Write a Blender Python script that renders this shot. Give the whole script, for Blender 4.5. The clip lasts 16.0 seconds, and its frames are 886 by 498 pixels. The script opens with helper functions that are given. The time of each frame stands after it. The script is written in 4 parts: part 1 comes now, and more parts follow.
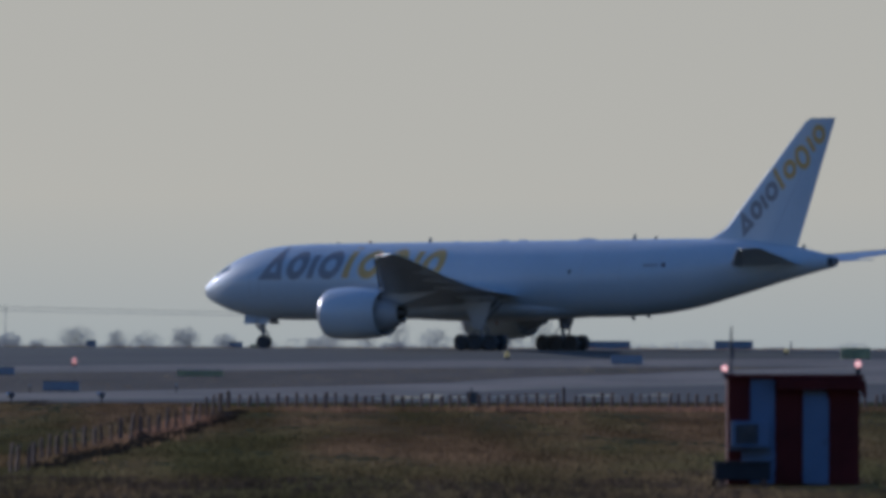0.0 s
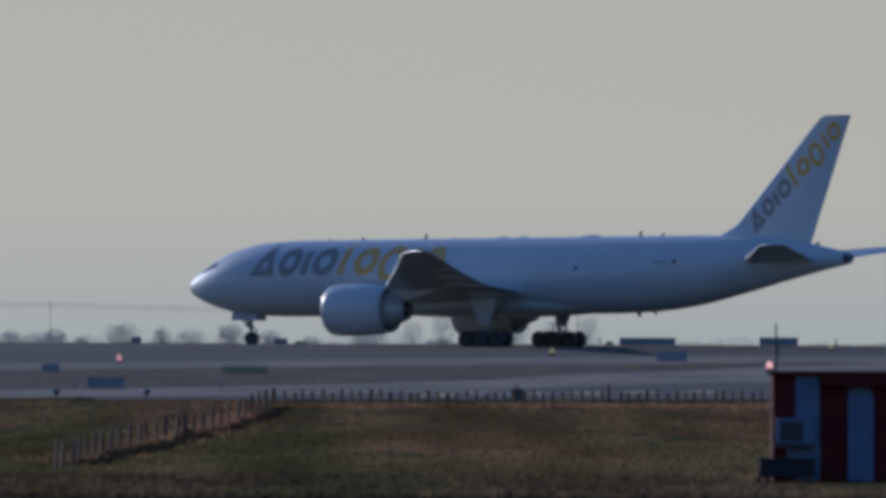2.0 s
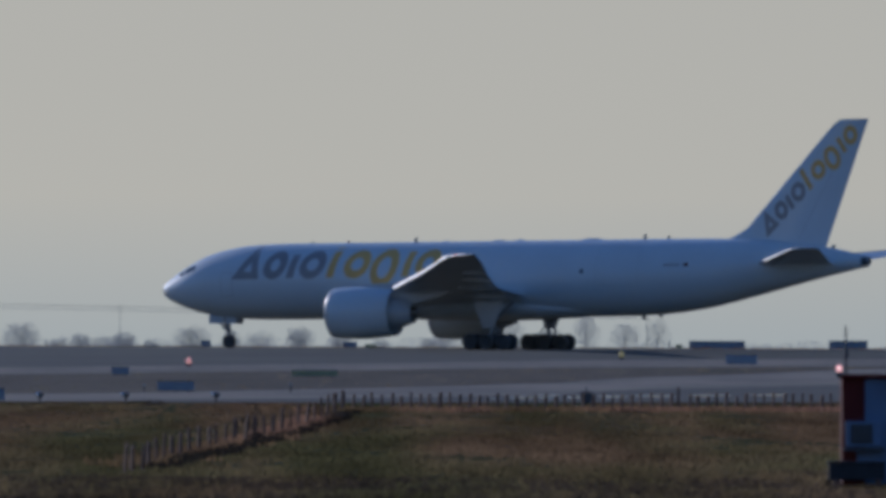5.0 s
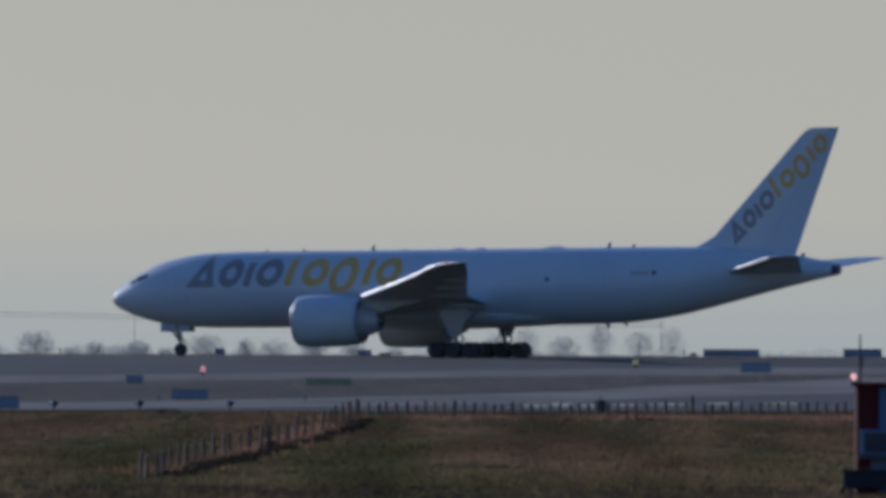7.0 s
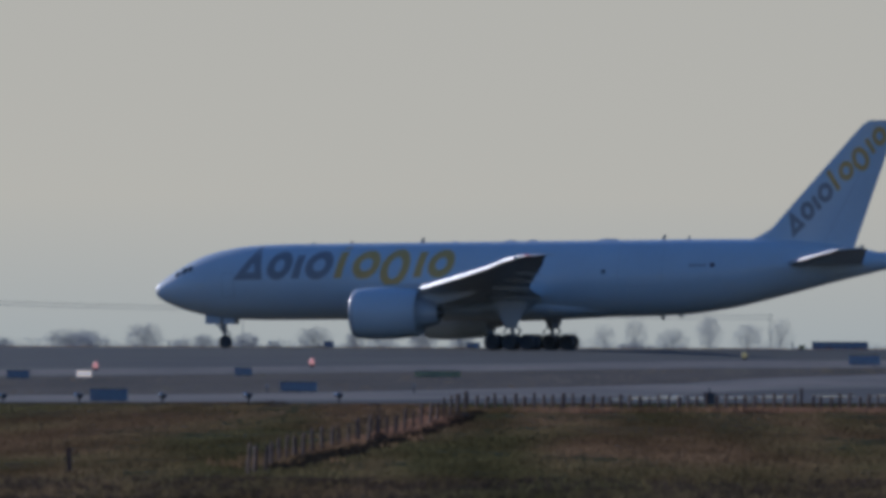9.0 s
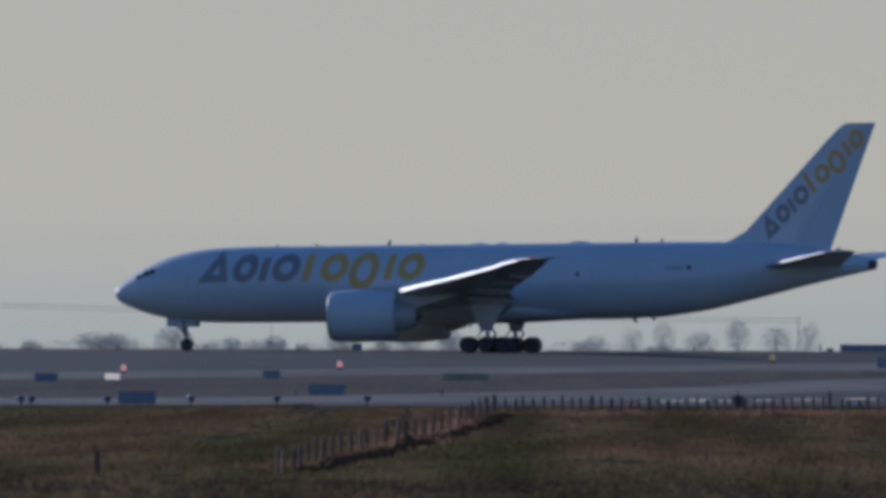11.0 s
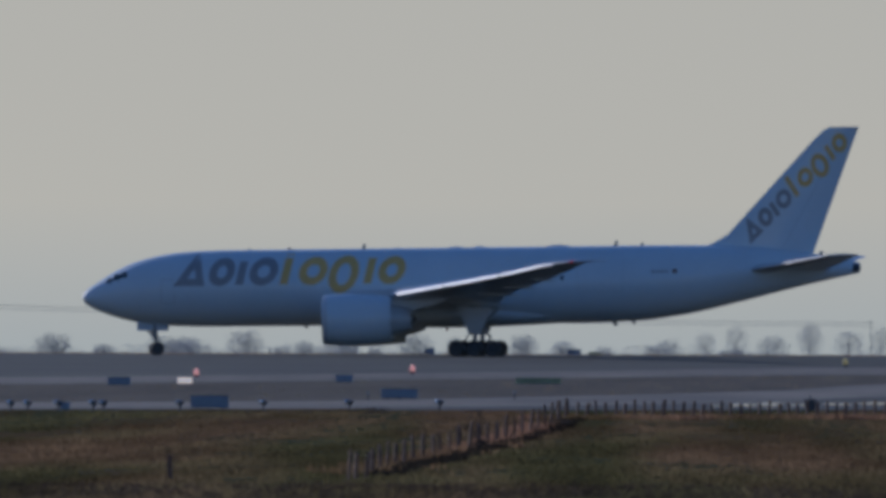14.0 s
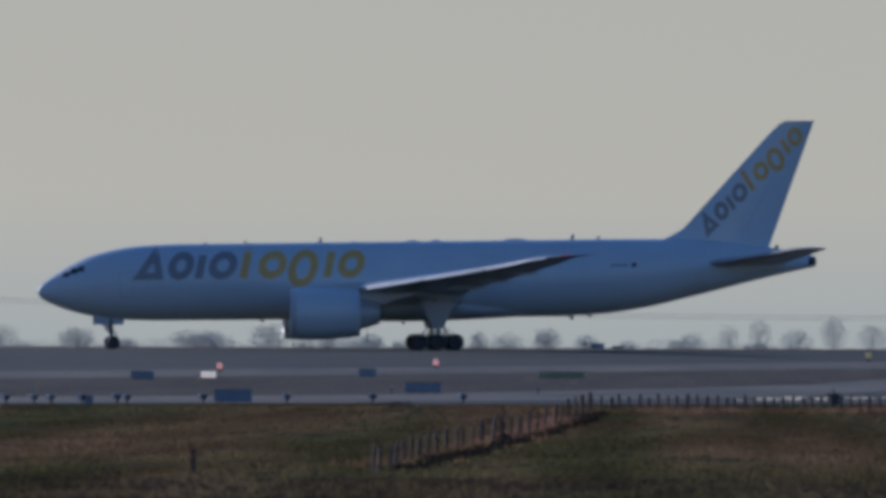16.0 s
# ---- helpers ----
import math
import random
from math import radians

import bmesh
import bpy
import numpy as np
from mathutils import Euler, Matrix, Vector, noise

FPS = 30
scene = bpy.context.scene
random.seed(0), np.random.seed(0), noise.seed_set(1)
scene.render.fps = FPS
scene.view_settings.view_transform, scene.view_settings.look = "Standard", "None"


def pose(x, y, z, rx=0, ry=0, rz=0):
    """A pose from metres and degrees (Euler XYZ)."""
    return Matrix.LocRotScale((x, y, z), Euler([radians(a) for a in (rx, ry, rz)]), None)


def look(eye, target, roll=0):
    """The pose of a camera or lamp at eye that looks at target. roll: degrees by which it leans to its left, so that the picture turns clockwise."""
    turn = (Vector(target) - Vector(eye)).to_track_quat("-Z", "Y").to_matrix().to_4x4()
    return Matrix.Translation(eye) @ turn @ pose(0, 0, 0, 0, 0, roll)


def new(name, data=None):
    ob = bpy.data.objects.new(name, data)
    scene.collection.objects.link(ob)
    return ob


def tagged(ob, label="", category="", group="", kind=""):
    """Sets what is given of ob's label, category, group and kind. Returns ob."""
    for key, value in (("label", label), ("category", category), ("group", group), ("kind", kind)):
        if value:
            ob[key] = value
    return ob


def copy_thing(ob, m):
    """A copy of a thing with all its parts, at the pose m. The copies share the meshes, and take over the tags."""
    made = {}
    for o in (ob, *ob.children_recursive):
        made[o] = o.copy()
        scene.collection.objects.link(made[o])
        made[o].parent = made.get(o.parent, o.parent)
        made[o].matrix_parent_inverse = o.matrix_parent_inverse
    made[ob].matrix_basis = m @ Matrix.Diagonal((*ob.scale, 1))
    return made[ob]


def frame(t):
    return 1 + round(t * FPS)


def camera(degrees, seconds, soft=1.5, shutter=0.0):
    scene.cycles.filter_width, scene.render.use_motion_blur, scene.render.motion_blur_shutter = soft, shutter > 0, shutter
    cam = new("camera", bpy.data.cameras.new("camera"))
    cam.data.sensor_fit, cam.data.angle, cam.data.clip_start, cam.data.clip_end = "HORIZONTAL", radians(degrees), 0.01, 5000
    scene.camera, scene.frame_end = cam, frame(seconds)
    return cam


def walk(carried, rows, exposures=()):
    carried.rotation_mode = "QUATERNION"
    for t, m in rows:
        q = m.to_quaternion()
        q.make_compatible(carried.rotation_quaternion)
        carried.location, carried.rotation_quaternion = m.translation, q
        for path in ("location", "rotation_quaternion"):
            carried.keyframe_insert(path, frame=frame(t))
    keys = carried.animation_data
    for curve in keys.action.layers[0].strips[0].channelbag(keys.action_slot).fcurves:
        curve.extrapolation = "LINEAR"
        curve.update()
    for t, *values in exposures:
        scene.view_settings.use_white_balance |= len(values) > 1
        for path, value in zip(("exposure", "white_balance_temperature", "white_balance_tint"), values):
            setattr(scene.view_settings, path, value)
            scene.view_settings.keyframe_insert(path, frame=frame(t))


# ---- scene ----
# ---------------------------------------------------------------- camera
cam = camera(3.425, 16.0, soft=4.4)
# a long lens held on the aircraft: what stands much nearer is a little soft
cam.data.dof.use_dof, cam.data.dof.focus_distance, cam.data.dof.aperture_fstop = True, 1190.0, 5.6
EYE_Z = 0.42
PAN = [(0.0, 0.0, 0.0), (0.5, 0.0234, 0.0033), (1.0, 0.0435, 0.0068), (1.5, 0.087, 0.0), (2.0, 0.1739, -0.0133),
       (2.5, 0.3179, -0.0175), (3.0, 0.4049, -0.0201), (3.5, 0.4416, -0.0201), (4.0, 0.4416, -0.0168), (6.3, 0.4551, 0.0205),
       (6.5, 0.4717, 0.0234), (7.0, 0.4984, 0.0302), (7.5, 0.5285, 0.0267), (8.0, 0.6223, 0.0033), (8.5, 0.7997, -0.0068),
       (8.7, 0.8598, -0.005), (10.8, 1.021, 0.0184), (11.0, 1.0271, 0.0101), (11.5, 1.0304, 0.0079), (12.0, 1.0236, 0.0345),
       (12.5, 1.0437, 0.0546), (13.0, 1.1274, 0.0614), (13.5, 1.2413, 0.0481), (14.0, 1.3081, 0.0245), (14.5, 1.3081, 0.0111),
       (15.0, 1.3249, 0.0144), (15.5, 1.3483, 0.0144), (16.0, 1.3986, 0.0011)]
walk(cam, [(t, pose(0, 0, EYE_Z, 90.3714 + up, 0, turn) @ pose(0, 0, 0, 0, 0, 0.2)) for t, turn, up in PAN])

# ---------------------------------------------------------------- light
SUN_AZ, SUN_EL = radians(-40), radians(16)      # clockwise from north (+y), above the horizon
world = bpy.data.worlds.new("sky")
scene.world = world
world.use_nodes = True
wn, wl = world.node_tree.nodes, world.node_tree.links
sky = wn.new("ShaderNodeTexSky")
sky.sky_type, sky.sun_disc = "NISHITA", False
sky.sun_elevation, sky.sun_rotation = SUN_EL, SUN_AZ
sky.air_density, sky.dust_density, sky.ozone_density, sky.altitude = 1.0, 0.7, 4.0, 100
way = wn.new("ShaderNodeTexCoord")
# pale haze low in the sky all round, brightest on the sun's side
sep = wn.new("ShaderNodeSeparateXYZ")
wl.new(way.outputs["Generated"], sep.inputs[0])
toward = wn.new("ShaderNodeVectorMath")
toward.operation, toward.inputs[1].default_value = "DOT_PRODUCT", (math.sin(SUN_AZ), math.cos(SUN_AZ), 0)
wl.new(way.outputs["Generated"], toward.inputs[0])
side_fac, low_fac, fac, haze, both = (wn.new("ShaderNodeMapRange"), wn.new("ShaderNodeMapRange"), wn.new("ShaderNodeMath"),
                                      wn.new("ShaderNodeValToRGB"), wn.new("ShaderNodeMix"))
side_fac.interpolation_type = low_fac.interpolation_type = "SMOOTHSTEP"
for node, values in ((side_fac, (-0.6, 0.98, 0.75, 1.0)), (low_fac, (0.03, 0.16, 0.9, 0.0))):
    for key, value in zip(("From Min", "From Max", "To Min", "To Max"), values):
        node.inputs[key].default_value = value
wl.new(toward.outputs["Value"], side_fac.inputs["Value"]), wl.new(sep.outputs["Z"], low_fac.inputs["Value"])
fac.operation = "MULTIPLY"
wl.new(side_fac.outputs[0], fac.inputs[0]), wl.new(low_fac.outputs[0], fac.inputs[1])
stretch_z = wn.new("ShaderNodeMath")
stretch_z.operation, stretch_z.inputs[1].default_value = "MULTIPLY", 25.0
wl.new(sep.outputs["Z"], stretch_z.inputs[0]), wl.new(stretch_z.outputs[0], haze.inputs[0])
haze.color_ramp.elements[0].color, haze.color_ramp.elements[1].color = (0.625, 0.575, 0.410, 1), (0.75, 0.60, 0.368, 1)
mid = haze.color_ramp.elements.new(0.25)
mid.color = (0.79, 0.645, 0.40, 1)
gain = wn.new("ShaderNodeVectorMath")
gain.operation, gain.inputs[1].default_value = "MULTIPLY", (10, 10, 10)
wl.new(haze.outputs[0], gain.inputs[0])
both.data_type = "RGBA"
wl.new(fac.outputs[0], both.inputs[0]), wl.new(sky.outputs[0], both.inputs[6]), wl.new(gain.outputs[0], both.inputs[7])
wl.new(both.outputs[2], wn["Background"].inputs[0])
wn["Background"].inputs[1].default_value = 0.1

lamp = bpy.data.lights.new("sun", "SUN")
lamp.energy, lamp.angle, lamp.color = 3.0, radians(1.0), (1.0, 0.82, 0.60)
sun = new("sun", lamp)
sun.matrix_basis = look((-math.sin(-SUN_AZ) * 100 * math.cos(SUN_EL), math.cos(SUN_AZ) * 100 * math.cos(SUN_EL),
                         100 * math.sin(SUN_EL)), (0, 0, 0))
scene.view_settings.exposure = -0.55
scene.view_settings.use_white_balance = True
scene.view_settings.white_balance_temperature, scene.view_settings.white_balance_tint = 4810, 16


# ---------------------------------------------------------------- materials
def mat(name, col, rough=0.6, metal=0.0, var=0.15, scale=2.0, fine=25.0, bump=0.1, coat=0.0, coat_rough=0.07, tint=None, emit=None,
        stretch=(1, 1, 1), spec=0.5, span=(0.5, 0.85)):
    """A surface whose colour, roughness and relief vary at two scales, in metres."""
    m = bpy.data.materials.new(name)
    m.use_nodes = True
    n, l = m.node_tree.nodes, m.node_tree.links
    b = n["Principled BSDF"]
    geo = n.new("ShaderNodeTexCoord")
    mp = n.new("ShaderNodeMapping")
    mp.inputs["Scale"].default_value = stretch
    l.new(geo.outputs["Object"], mp.inputs[0])
    big, small = n.new("ShaderNodeTexNoise"), n.new("ShaderNodeTexNoise")
    for tex, s, d in ((big, scale, 5.0), (small, fine, 3.0)):
        tex.inputs["Scale"].default_value, tex.inputs["Detail"].default_value = s, d
        l.new(mp.outputs[0], tex.inputs["Vector"])
    add = n.new("ShaderNodeMath")
    add.operation = "MULTIPLY_ADD"
    add.inputs[1].default_value = 0.35
    l.new(small.outputs["Fac"], add.inputs[0]), l.new(big.outputs["Fac"], add.inputs[2])
    ramp = n.new("ShaderNodeValToRGB")
    other = tint or tuple(c * (1 - 2 * var) for c in col)
    ramp.color_ramp.elements[0].position, ramp.color_ramp.elements[1].position = span
    ramp.color_ramp.elements[0].color, ramp.color_ramp.elements[1].color = (*other, 1), (*col, 1)
    l.new(add.outputs[0], ramp.inputs[0])
    hue = n.new("ShaderNodeHueSaturation")
    info = n.new("ShaderNodeObjectInfo")
    rnd = n.new("ShaderNodeMapRange")
    rnd.inputs["To Min"].default_value, rnd.inputs["To Max"].default_value = 1 - var * 0.6, 1 + var * 0.6
    l.new(info.outputs["Random"], rnd.inputs["Value"]), l.new(rnd.outputs[0], hue.inputs["Value"])
    l.new(ramp.outputs[0], hue.inputs["Color"]), l.new(hue.outputs[0], b.inputs["Base Color"])
    rr = n.new("ShaderNodeMapRange")
    rr.inputs["To Min"].default_value, rr.inputs["To Max"].default_value = max(rough - 0.08, 0.03), min(rough + 0.1, 1)
    l.new(big.outputs["Fac"], rr.inputs["Value"]), l.new(rr.outputs[0], b.inputs["Roughness"])
    b.inputs["Metallic"].default_value, b.inputs["Coat Weight"].default_value = metal, coat
    b.inputs["Coat Roughness"].default_value = coat_rough
    b.inputs["Specular IOR Level"].default_value = spec
    if bump:
        bp = n.new("ShaderNodeBump")
        bp.inputs["Strength"].default_value, bp.inputs["Distance"].default_value = bump, 0.02
        l.new(add.outputs[0], bp.inputs["Height"]), l.new(bp.outputs[0], b.inputs["Normal"])
    if emit:
        b.inputs["Emission Color"].default_value, b.inputs["Emission Strength"].default_value = (*emit[:3], 1), emit[3]
    return m


WHITE = mat("white_aircraft_paint", (0.77, 0.81, 0.83), 0.48, 0, 0.03, 0.25, 3.0, 0.0, coat=0.8, coat_rough=0.028, spec=0.3)
GREY_PAINT = mat("grey_wing_paint", (0.60, 0.61, 0.62), 0.40, 0, 0.06, 0.4, 5.0, 0.0, coat=1.0, coat_rough=0.32)
BARE = mat("bare_aluminium", (0.52, 0.52, 0.52), 0.46, 0.8, 0.05, 0.6, 6.0, 0.0)
LETTER_GREY = mat("grey_marking_paint", (0.40, 0.37, 0.36), 0.35, 0, 0.05, 1.0, 9.0, 0.0)
LETTER_GOLD = mat("golden_marking_paint", (0.88, 0.57, 0.17), 0.35, 0, 0.05, 1.0, 9.0, 0.0)
BATTERY = mat("dark_steel_paint", (0.035, 0.036, 0.042), 0.6, 0, 0.15, 3.0, 20.0, 0.05, spec=0.3)
# tyre colour lifted well above black to carry the haze
TYRE = mat("haze_lifted_tyre_rubber", (0.13, 0.125, 0.12), 0.85, 0, 0.15, 4.0, 30.0, 0.2)
STEEL = mat("gear_steel", (0.32, 0.33, 0.34), 0.45, 0.6, 0.12, 3.0, 20.0, 0.05)
# this base too is raised a little for haze
DARK = mat("dark_metal", (0.10, 0.105, 0.115), 0.5, 0.2, 0.1, 3.0, 20.0, 0.05)
HOT = mat("heat_stained_metal", (0.30, 0.28, 0.26), 0.4, 0.9, 0.15, 2.0, 14.0, 0.05)
GLASS = mat("cockpit_glass", (0.05, 0.065, 0.07), 0.08, 0, 0.05, 2.0, 9.0, 0.0)
RED_LENS = mat("red_lens", (0.5, 0.02, 0.02), 0.2, 0, 0.05, 5.0, 40.0, 0.0, emit=(1.0, 0.05, 0.04, 0.25))
BEACON = mat("unlit_red_glass", (0.25, 0.03, 0.03), 0.2, 0, 0.05, 5.0, 40.0, 0.0)
# blue greyed and lightened: distance haze is part of this colour
SIGN_BLUE = mat("haze_pale_blue_enamel", (0.36, 0.395, 0.45), 0.5, 0, 0.12, 1.5, 12.0, 0.05)
RED_LAMP = mat("red_white_lamp_glass", (0.6, 0.2, 0.18), 0.3, 0, 0.1, 4.0, 30.0, 0.0, emit=(1.0, 0.42, 0.30, 0.62))
RED_HOT = mat("bright_red_lamp_glass", (0.6, 0.2, 0.18), 0.3, 0, 0.1, 4.0, 30.0, 0.0, emit=(1.0, 0.46, 0.34, 1.7))
# a weak emission is added to the marker's yellow
YELLOW = mat("glowing_yellow_panel", (0.62, 0.50, 0.16), 0.5, 0, 0.1, 3.0, 20.0, 0.0, emit=(1.0, 0.75, 0.3, 0.16))
LENS = mat("bright_reflector", (0.9, 0.9, 0.88), 0.14, 1.0, 0.03, 4.0, 30.0, 0.0)
WHITE_BOX = mat("white_enamel", (0.82, 0.82, 0.80), 0.5, 0, 0.05, 2.0, 12.0, 0.0)
WHITE_GLOW = mat("glowing_white_face", (0.82, 0.82, 0.80), 0.5, 0, 0.05, 2.0, 12.0, 0.0, emit=(1.0, 0.74, 0.46, 0.72))
# green raised in the base colour so that unlit fronts look brighter
GREEN_DARK = mat("lightened_green_paint", (0.47, 0.48, 0.25), 0.7, 0, 0.15, 2.0, 12.0, 0.05)
# the shade on the shelter's front is put into these darkened paints
SHED_RED = mat("shaded_red_paint", (0.120, 0.023, 0.020), 0.75, 0, 0.15, 1.2, 14.0, 0.1, spec=0.15)
SHED_WHITE = mat("shaded_blue_grey_paint", (0.17, 0.23, 0.36), 0.6, 0, 0.08, 1.2, 14.0, 0.1)
WOOD_POST = mat("weathered_post_wood", (0.21, 0.13, 0.095), 0.85, 0, 0.25, 2.0, 18.0, 0.3)
ASPHALT = mat("asphalt", (0.076, 0.075, 0.052), 0.85, 0, 0.24, 0.05, 0.8, 0.2)
APRON = mat("dark_apron_asphalt", (0.032, 0.030, 0.029), 0.85, 0, 0.18, 0.05, 0.8, 0.2)
CONCRETE = mat("pale_concrete", (0.240, 0.196, 0.148), 0.85, 0, 0.24, 0.10, 0.9, 0.15, stretch=(1, 0.25, 1))
GRASS = mat("dry_field_grass", (0.125, 0.062, 0.020), 0.95, 0, 0.25, 0.09, 0.9, 0.6, tint=(0.042, 0.044, 0.010), stretch=(1, 0.035, 1), spec=0.015, span=(0.58, 0.78))


def grass_mat(name, straw, green, dark):
    """Thin blades that let light through, straw and green in patches, each blade a little different."""
    m = bpy.data.materials.new(name)
    m.use_nodes = True
    n, l = m.node_tree.nodes, m.node_tree.links
    n.remove(n["Principled BSDF"])
    co, mp = n.new("ShaderNodeTexCoord"), n.new("ShaderNodeMapping")
    mp.inputs["Scale"].default_value = (1, 0.035, 1)
    l.new(co.outputs["Object"], mp.inputs[0])
    patch, spots = n.new("ShaderNodeTexNoise"), n.new("ShaderNodeTexNoise")
    patch.inputs["Scale"].default_value, patch.inputs["Detail"].default_value = 0.10, 4.0
    spots.inputs["Scale"].default_value, spots.inputs["Detail"].default_value = 0.22, 4.0
    l.new(mp.outputs[0], patch.inputs["Vector"]), l.new(mp.outputs[0], spots.inputs["Vector"])
    r1, r2 = n.new("ShaderNodeValToRGB"), n.new("ShaderNodeMapRange")
    r1.color_ramp.elements[0].position, r1.color_ramp.elements[1].position = 0.38, 0.56
    r1.color_ramp.elements[0].color, r1.color_ramp.elements[1].color = (*green, 1), (*straw, 1)
    l.new(patch.outputs["Fac"], r1.inputs[0])
    for key, value in zip(("From Min", "From Max", "To Min", "To Max"), (0.36, 0.60, dark, 1.12)):
        r2.inputs[key].default_value = value
    l.new(spots.outputs["Fac"], r2.inputs["Value"])
    geo, each, mul, hue = n.new("ShaderNodeNewGeometry"), n.new("ShaderNodeMapRange"), n.new("ShaderNodeMath"), n.new("ShaderNodeHueSaturation")
    each.inputs["To Min"].default_value, each.inputs["To Max"].default_value = 0.86, 1.14
    l.new(geo.outputs["Random Per Island"], each.inputs["Value"])
    mul.operation = "MULTIPLY"
    l.new(each.outputs[0], mul.inputs[0]), l.new(r2.outputs[0], mul.inputs[1])
    l.new(mul.outputs[0], hue.inputs["Value"]), l.new(r1.outputs[0], hue.inputs["Color"])
    dif, tra, mix = n.new("ShaderNodeBsdfDiffuse"), n.new("ShaderNodeBsdfTranslucent"), n.new("ShaderNodeMixShader")
    mix.inputs[0].default_value = 0.5
    l.new(hue.outputs[0], dif.inputs["Color"]), l.new(hue.outputs[0], tra.inputs["Color"])
    l.new(dif.outputs[0], mix.inputs[1]), l.new(tra.outputs[0], mix.inputs[2])
    l.new(mix.outputs[0], n["Material Output"].inputs["Surface"])
    return m


BLADES = grass_mat("field_grass_blades", (0.236, 0.157, 0.088), (0.160, 0.142, 0.064), 0.6)
INFIELD = mat("mown_winter_turf", (0.125, 0.100, 0.072), 0.95, 0, 0.2, 0.12, 0.9, 0.3, tint=(0.062, 0.052, 0.038), stretch=(1, 0.12, 1), spec=0.14)
MOWN = grass_mat("mown_grass_blades", (0.36, 0.275, 0.19), (0.27, 0.245, 0.17), 0.75)
WEEDS = grass_mat("dry_weed_blades", (0.34, 0.195, 0.125), (0.25, 0.17, 0.085), 0.7)
DRY_LEAF = mat("dry_brown_leaves", (0.19, 0.14, 0.095), 0.95, 0, 0.3, 0.6, 3.0, 0.3, spec=0.1)
DITCH_BLADES = grass_mat("dark_ditch_blades", (0.045, 0.036, 0.030), (0.038, 0.034, 0.027), 0.8)
NEAR = grass_mat("dark_near_scrub", (0.098, 0.072, 0.056), (0.080, 0.064, 0.046), 0.75)
WATER = mat("standing_water", (0.03, 0.032, 0.035), 0.05, 0, 0.1, 0.2, 2.0, 0.05)
# the haze of the distance is put into these two pale greys
HAZY_TREE = grass_mat("haze_pale_twigs", (0.42, 0.44, 0.455), (0.38, 0.40, 0.42), 0.92)
HAZY_WOOD = mat("haze_grey_wood", (0.30, 0.30, 0.30), 0.95, 0, 0.15, 0.3, 2.0, 0.0, spec=0.0)


# ---------------------------------------------------------------- mesh helpers
def link(name, bm, materials, smooth=False, bevel=0.0):
    if bevel:
        bmesh.ops.bevel(bm, geom=bm.edges[:], offset=bevel, segments=1, affect="EDGES", clamp_overlap=True)
    me = bpy.data.meshes.new(name)
    bmesh.ops.recalc_face_normals(bm, faces=bm.faces[:])
    bm.to_mesh(me)
    bm.free()
    for m in materials if isinstance(materials, (list, tuple)) else (materials,):
        me.materials.append(m)
    if smooth:
        me.polygons.foreach_set("use_smooth", [True] * len(me.polygons))
        me.set_sharp_from_angle(angle=radians(40))
    return new(name, me)


def part(name, bm, material, parent, label="", smooth=False, bevel=0.0, at=None):
    ob = link(name, bm, material, smooth, bevel)
    ob.parent = parent
    if at is not None:
        ob.matrix_basis = at
    return tagged(ob, label)


def box(bm, c, size, rz=0.0, ry=0.0, rx=0.0, mi=0):
    m = pose(*c, rx, ry, rz) @ Matrix.Diagonal((*size, 1))
    r = bmesh.ops.create_cube(bm, size=1, matrix=m)
    for f in {f for v in r["verts"] for f in v.link_faces}:
        f.material_index = mi
    return bm


def rod(bm, p, q, r0, r1=None, seg=12, mi=0):
    p, q = Vector(p), Vector(q)
    d = q - p
    m = Matrix.Translation((p + q) / 2) @ d.to_track_quat("Z", "Y").to_matrix().to_4x4()
    r = bmesh.ops.create_cone(bm, cap_ends=True, segments=seg, radius1=r0, radius2=r0 if r1 is None else r1,
                              depth=d.length, matrix=m)
    for f in {f for v in r["verts"] for f in v.link_faces}:
        f.material_index = mi
    return bm


def loft(bm, rings, closed=True, caps=True, mi=0):
    vs = [[bm.verts.new(p) for p in ring] for ring in rings]
    n = len(vs[0])
    for a, b in zip(vs, vs[1:]):
        for i in range(n if closed else n - 1):
            j = (i + 1) % n
            bm.faces.new((a[i], a[j], b[j], b[i])).material_index = mi
    if caps and closed:
        bm.faces.new(vs[0]).material_index = mi
        bm.faces.new(vs[-1]).material_index = mi
    return bm


def turned(bm, profile, axis_x, axis_y, axis_z, seg=40, caps=False, mi=0):
    """A body of revolution along x from (x, radius) pairs."""
    rings = [[(axis_x + x, axis_y + r * math.cos(2 * math.pi * k / seg), axis_z + r * math.sin(2 * math.pi * k / seg))
              for k in range(seg)] for x, r in profile]
    return loft(bm, rings, caps=caps, mi=mi)


# ---------------------------------------------------------------- ground
GY = [-400, 0, 200, 290, 335, 400, 520, 640, 760, 870, 980, 1070, 1125, 1165, 1236, 1260, 1400, 5000]
GZ = [-1.4, -1.48, -2.28, -2.61, -2.78, -2.98, -3.28, -3.43, -3.38, -3.03, -2.38, -1.63, -0.86, -0.06, 0.12, 0.19, -0.18, -3.58]


def ground_z(y):
    return float(np.mean([np.interp(y + o, GY, GZ) for o in (-12, -6, 0, 6, 12)]))


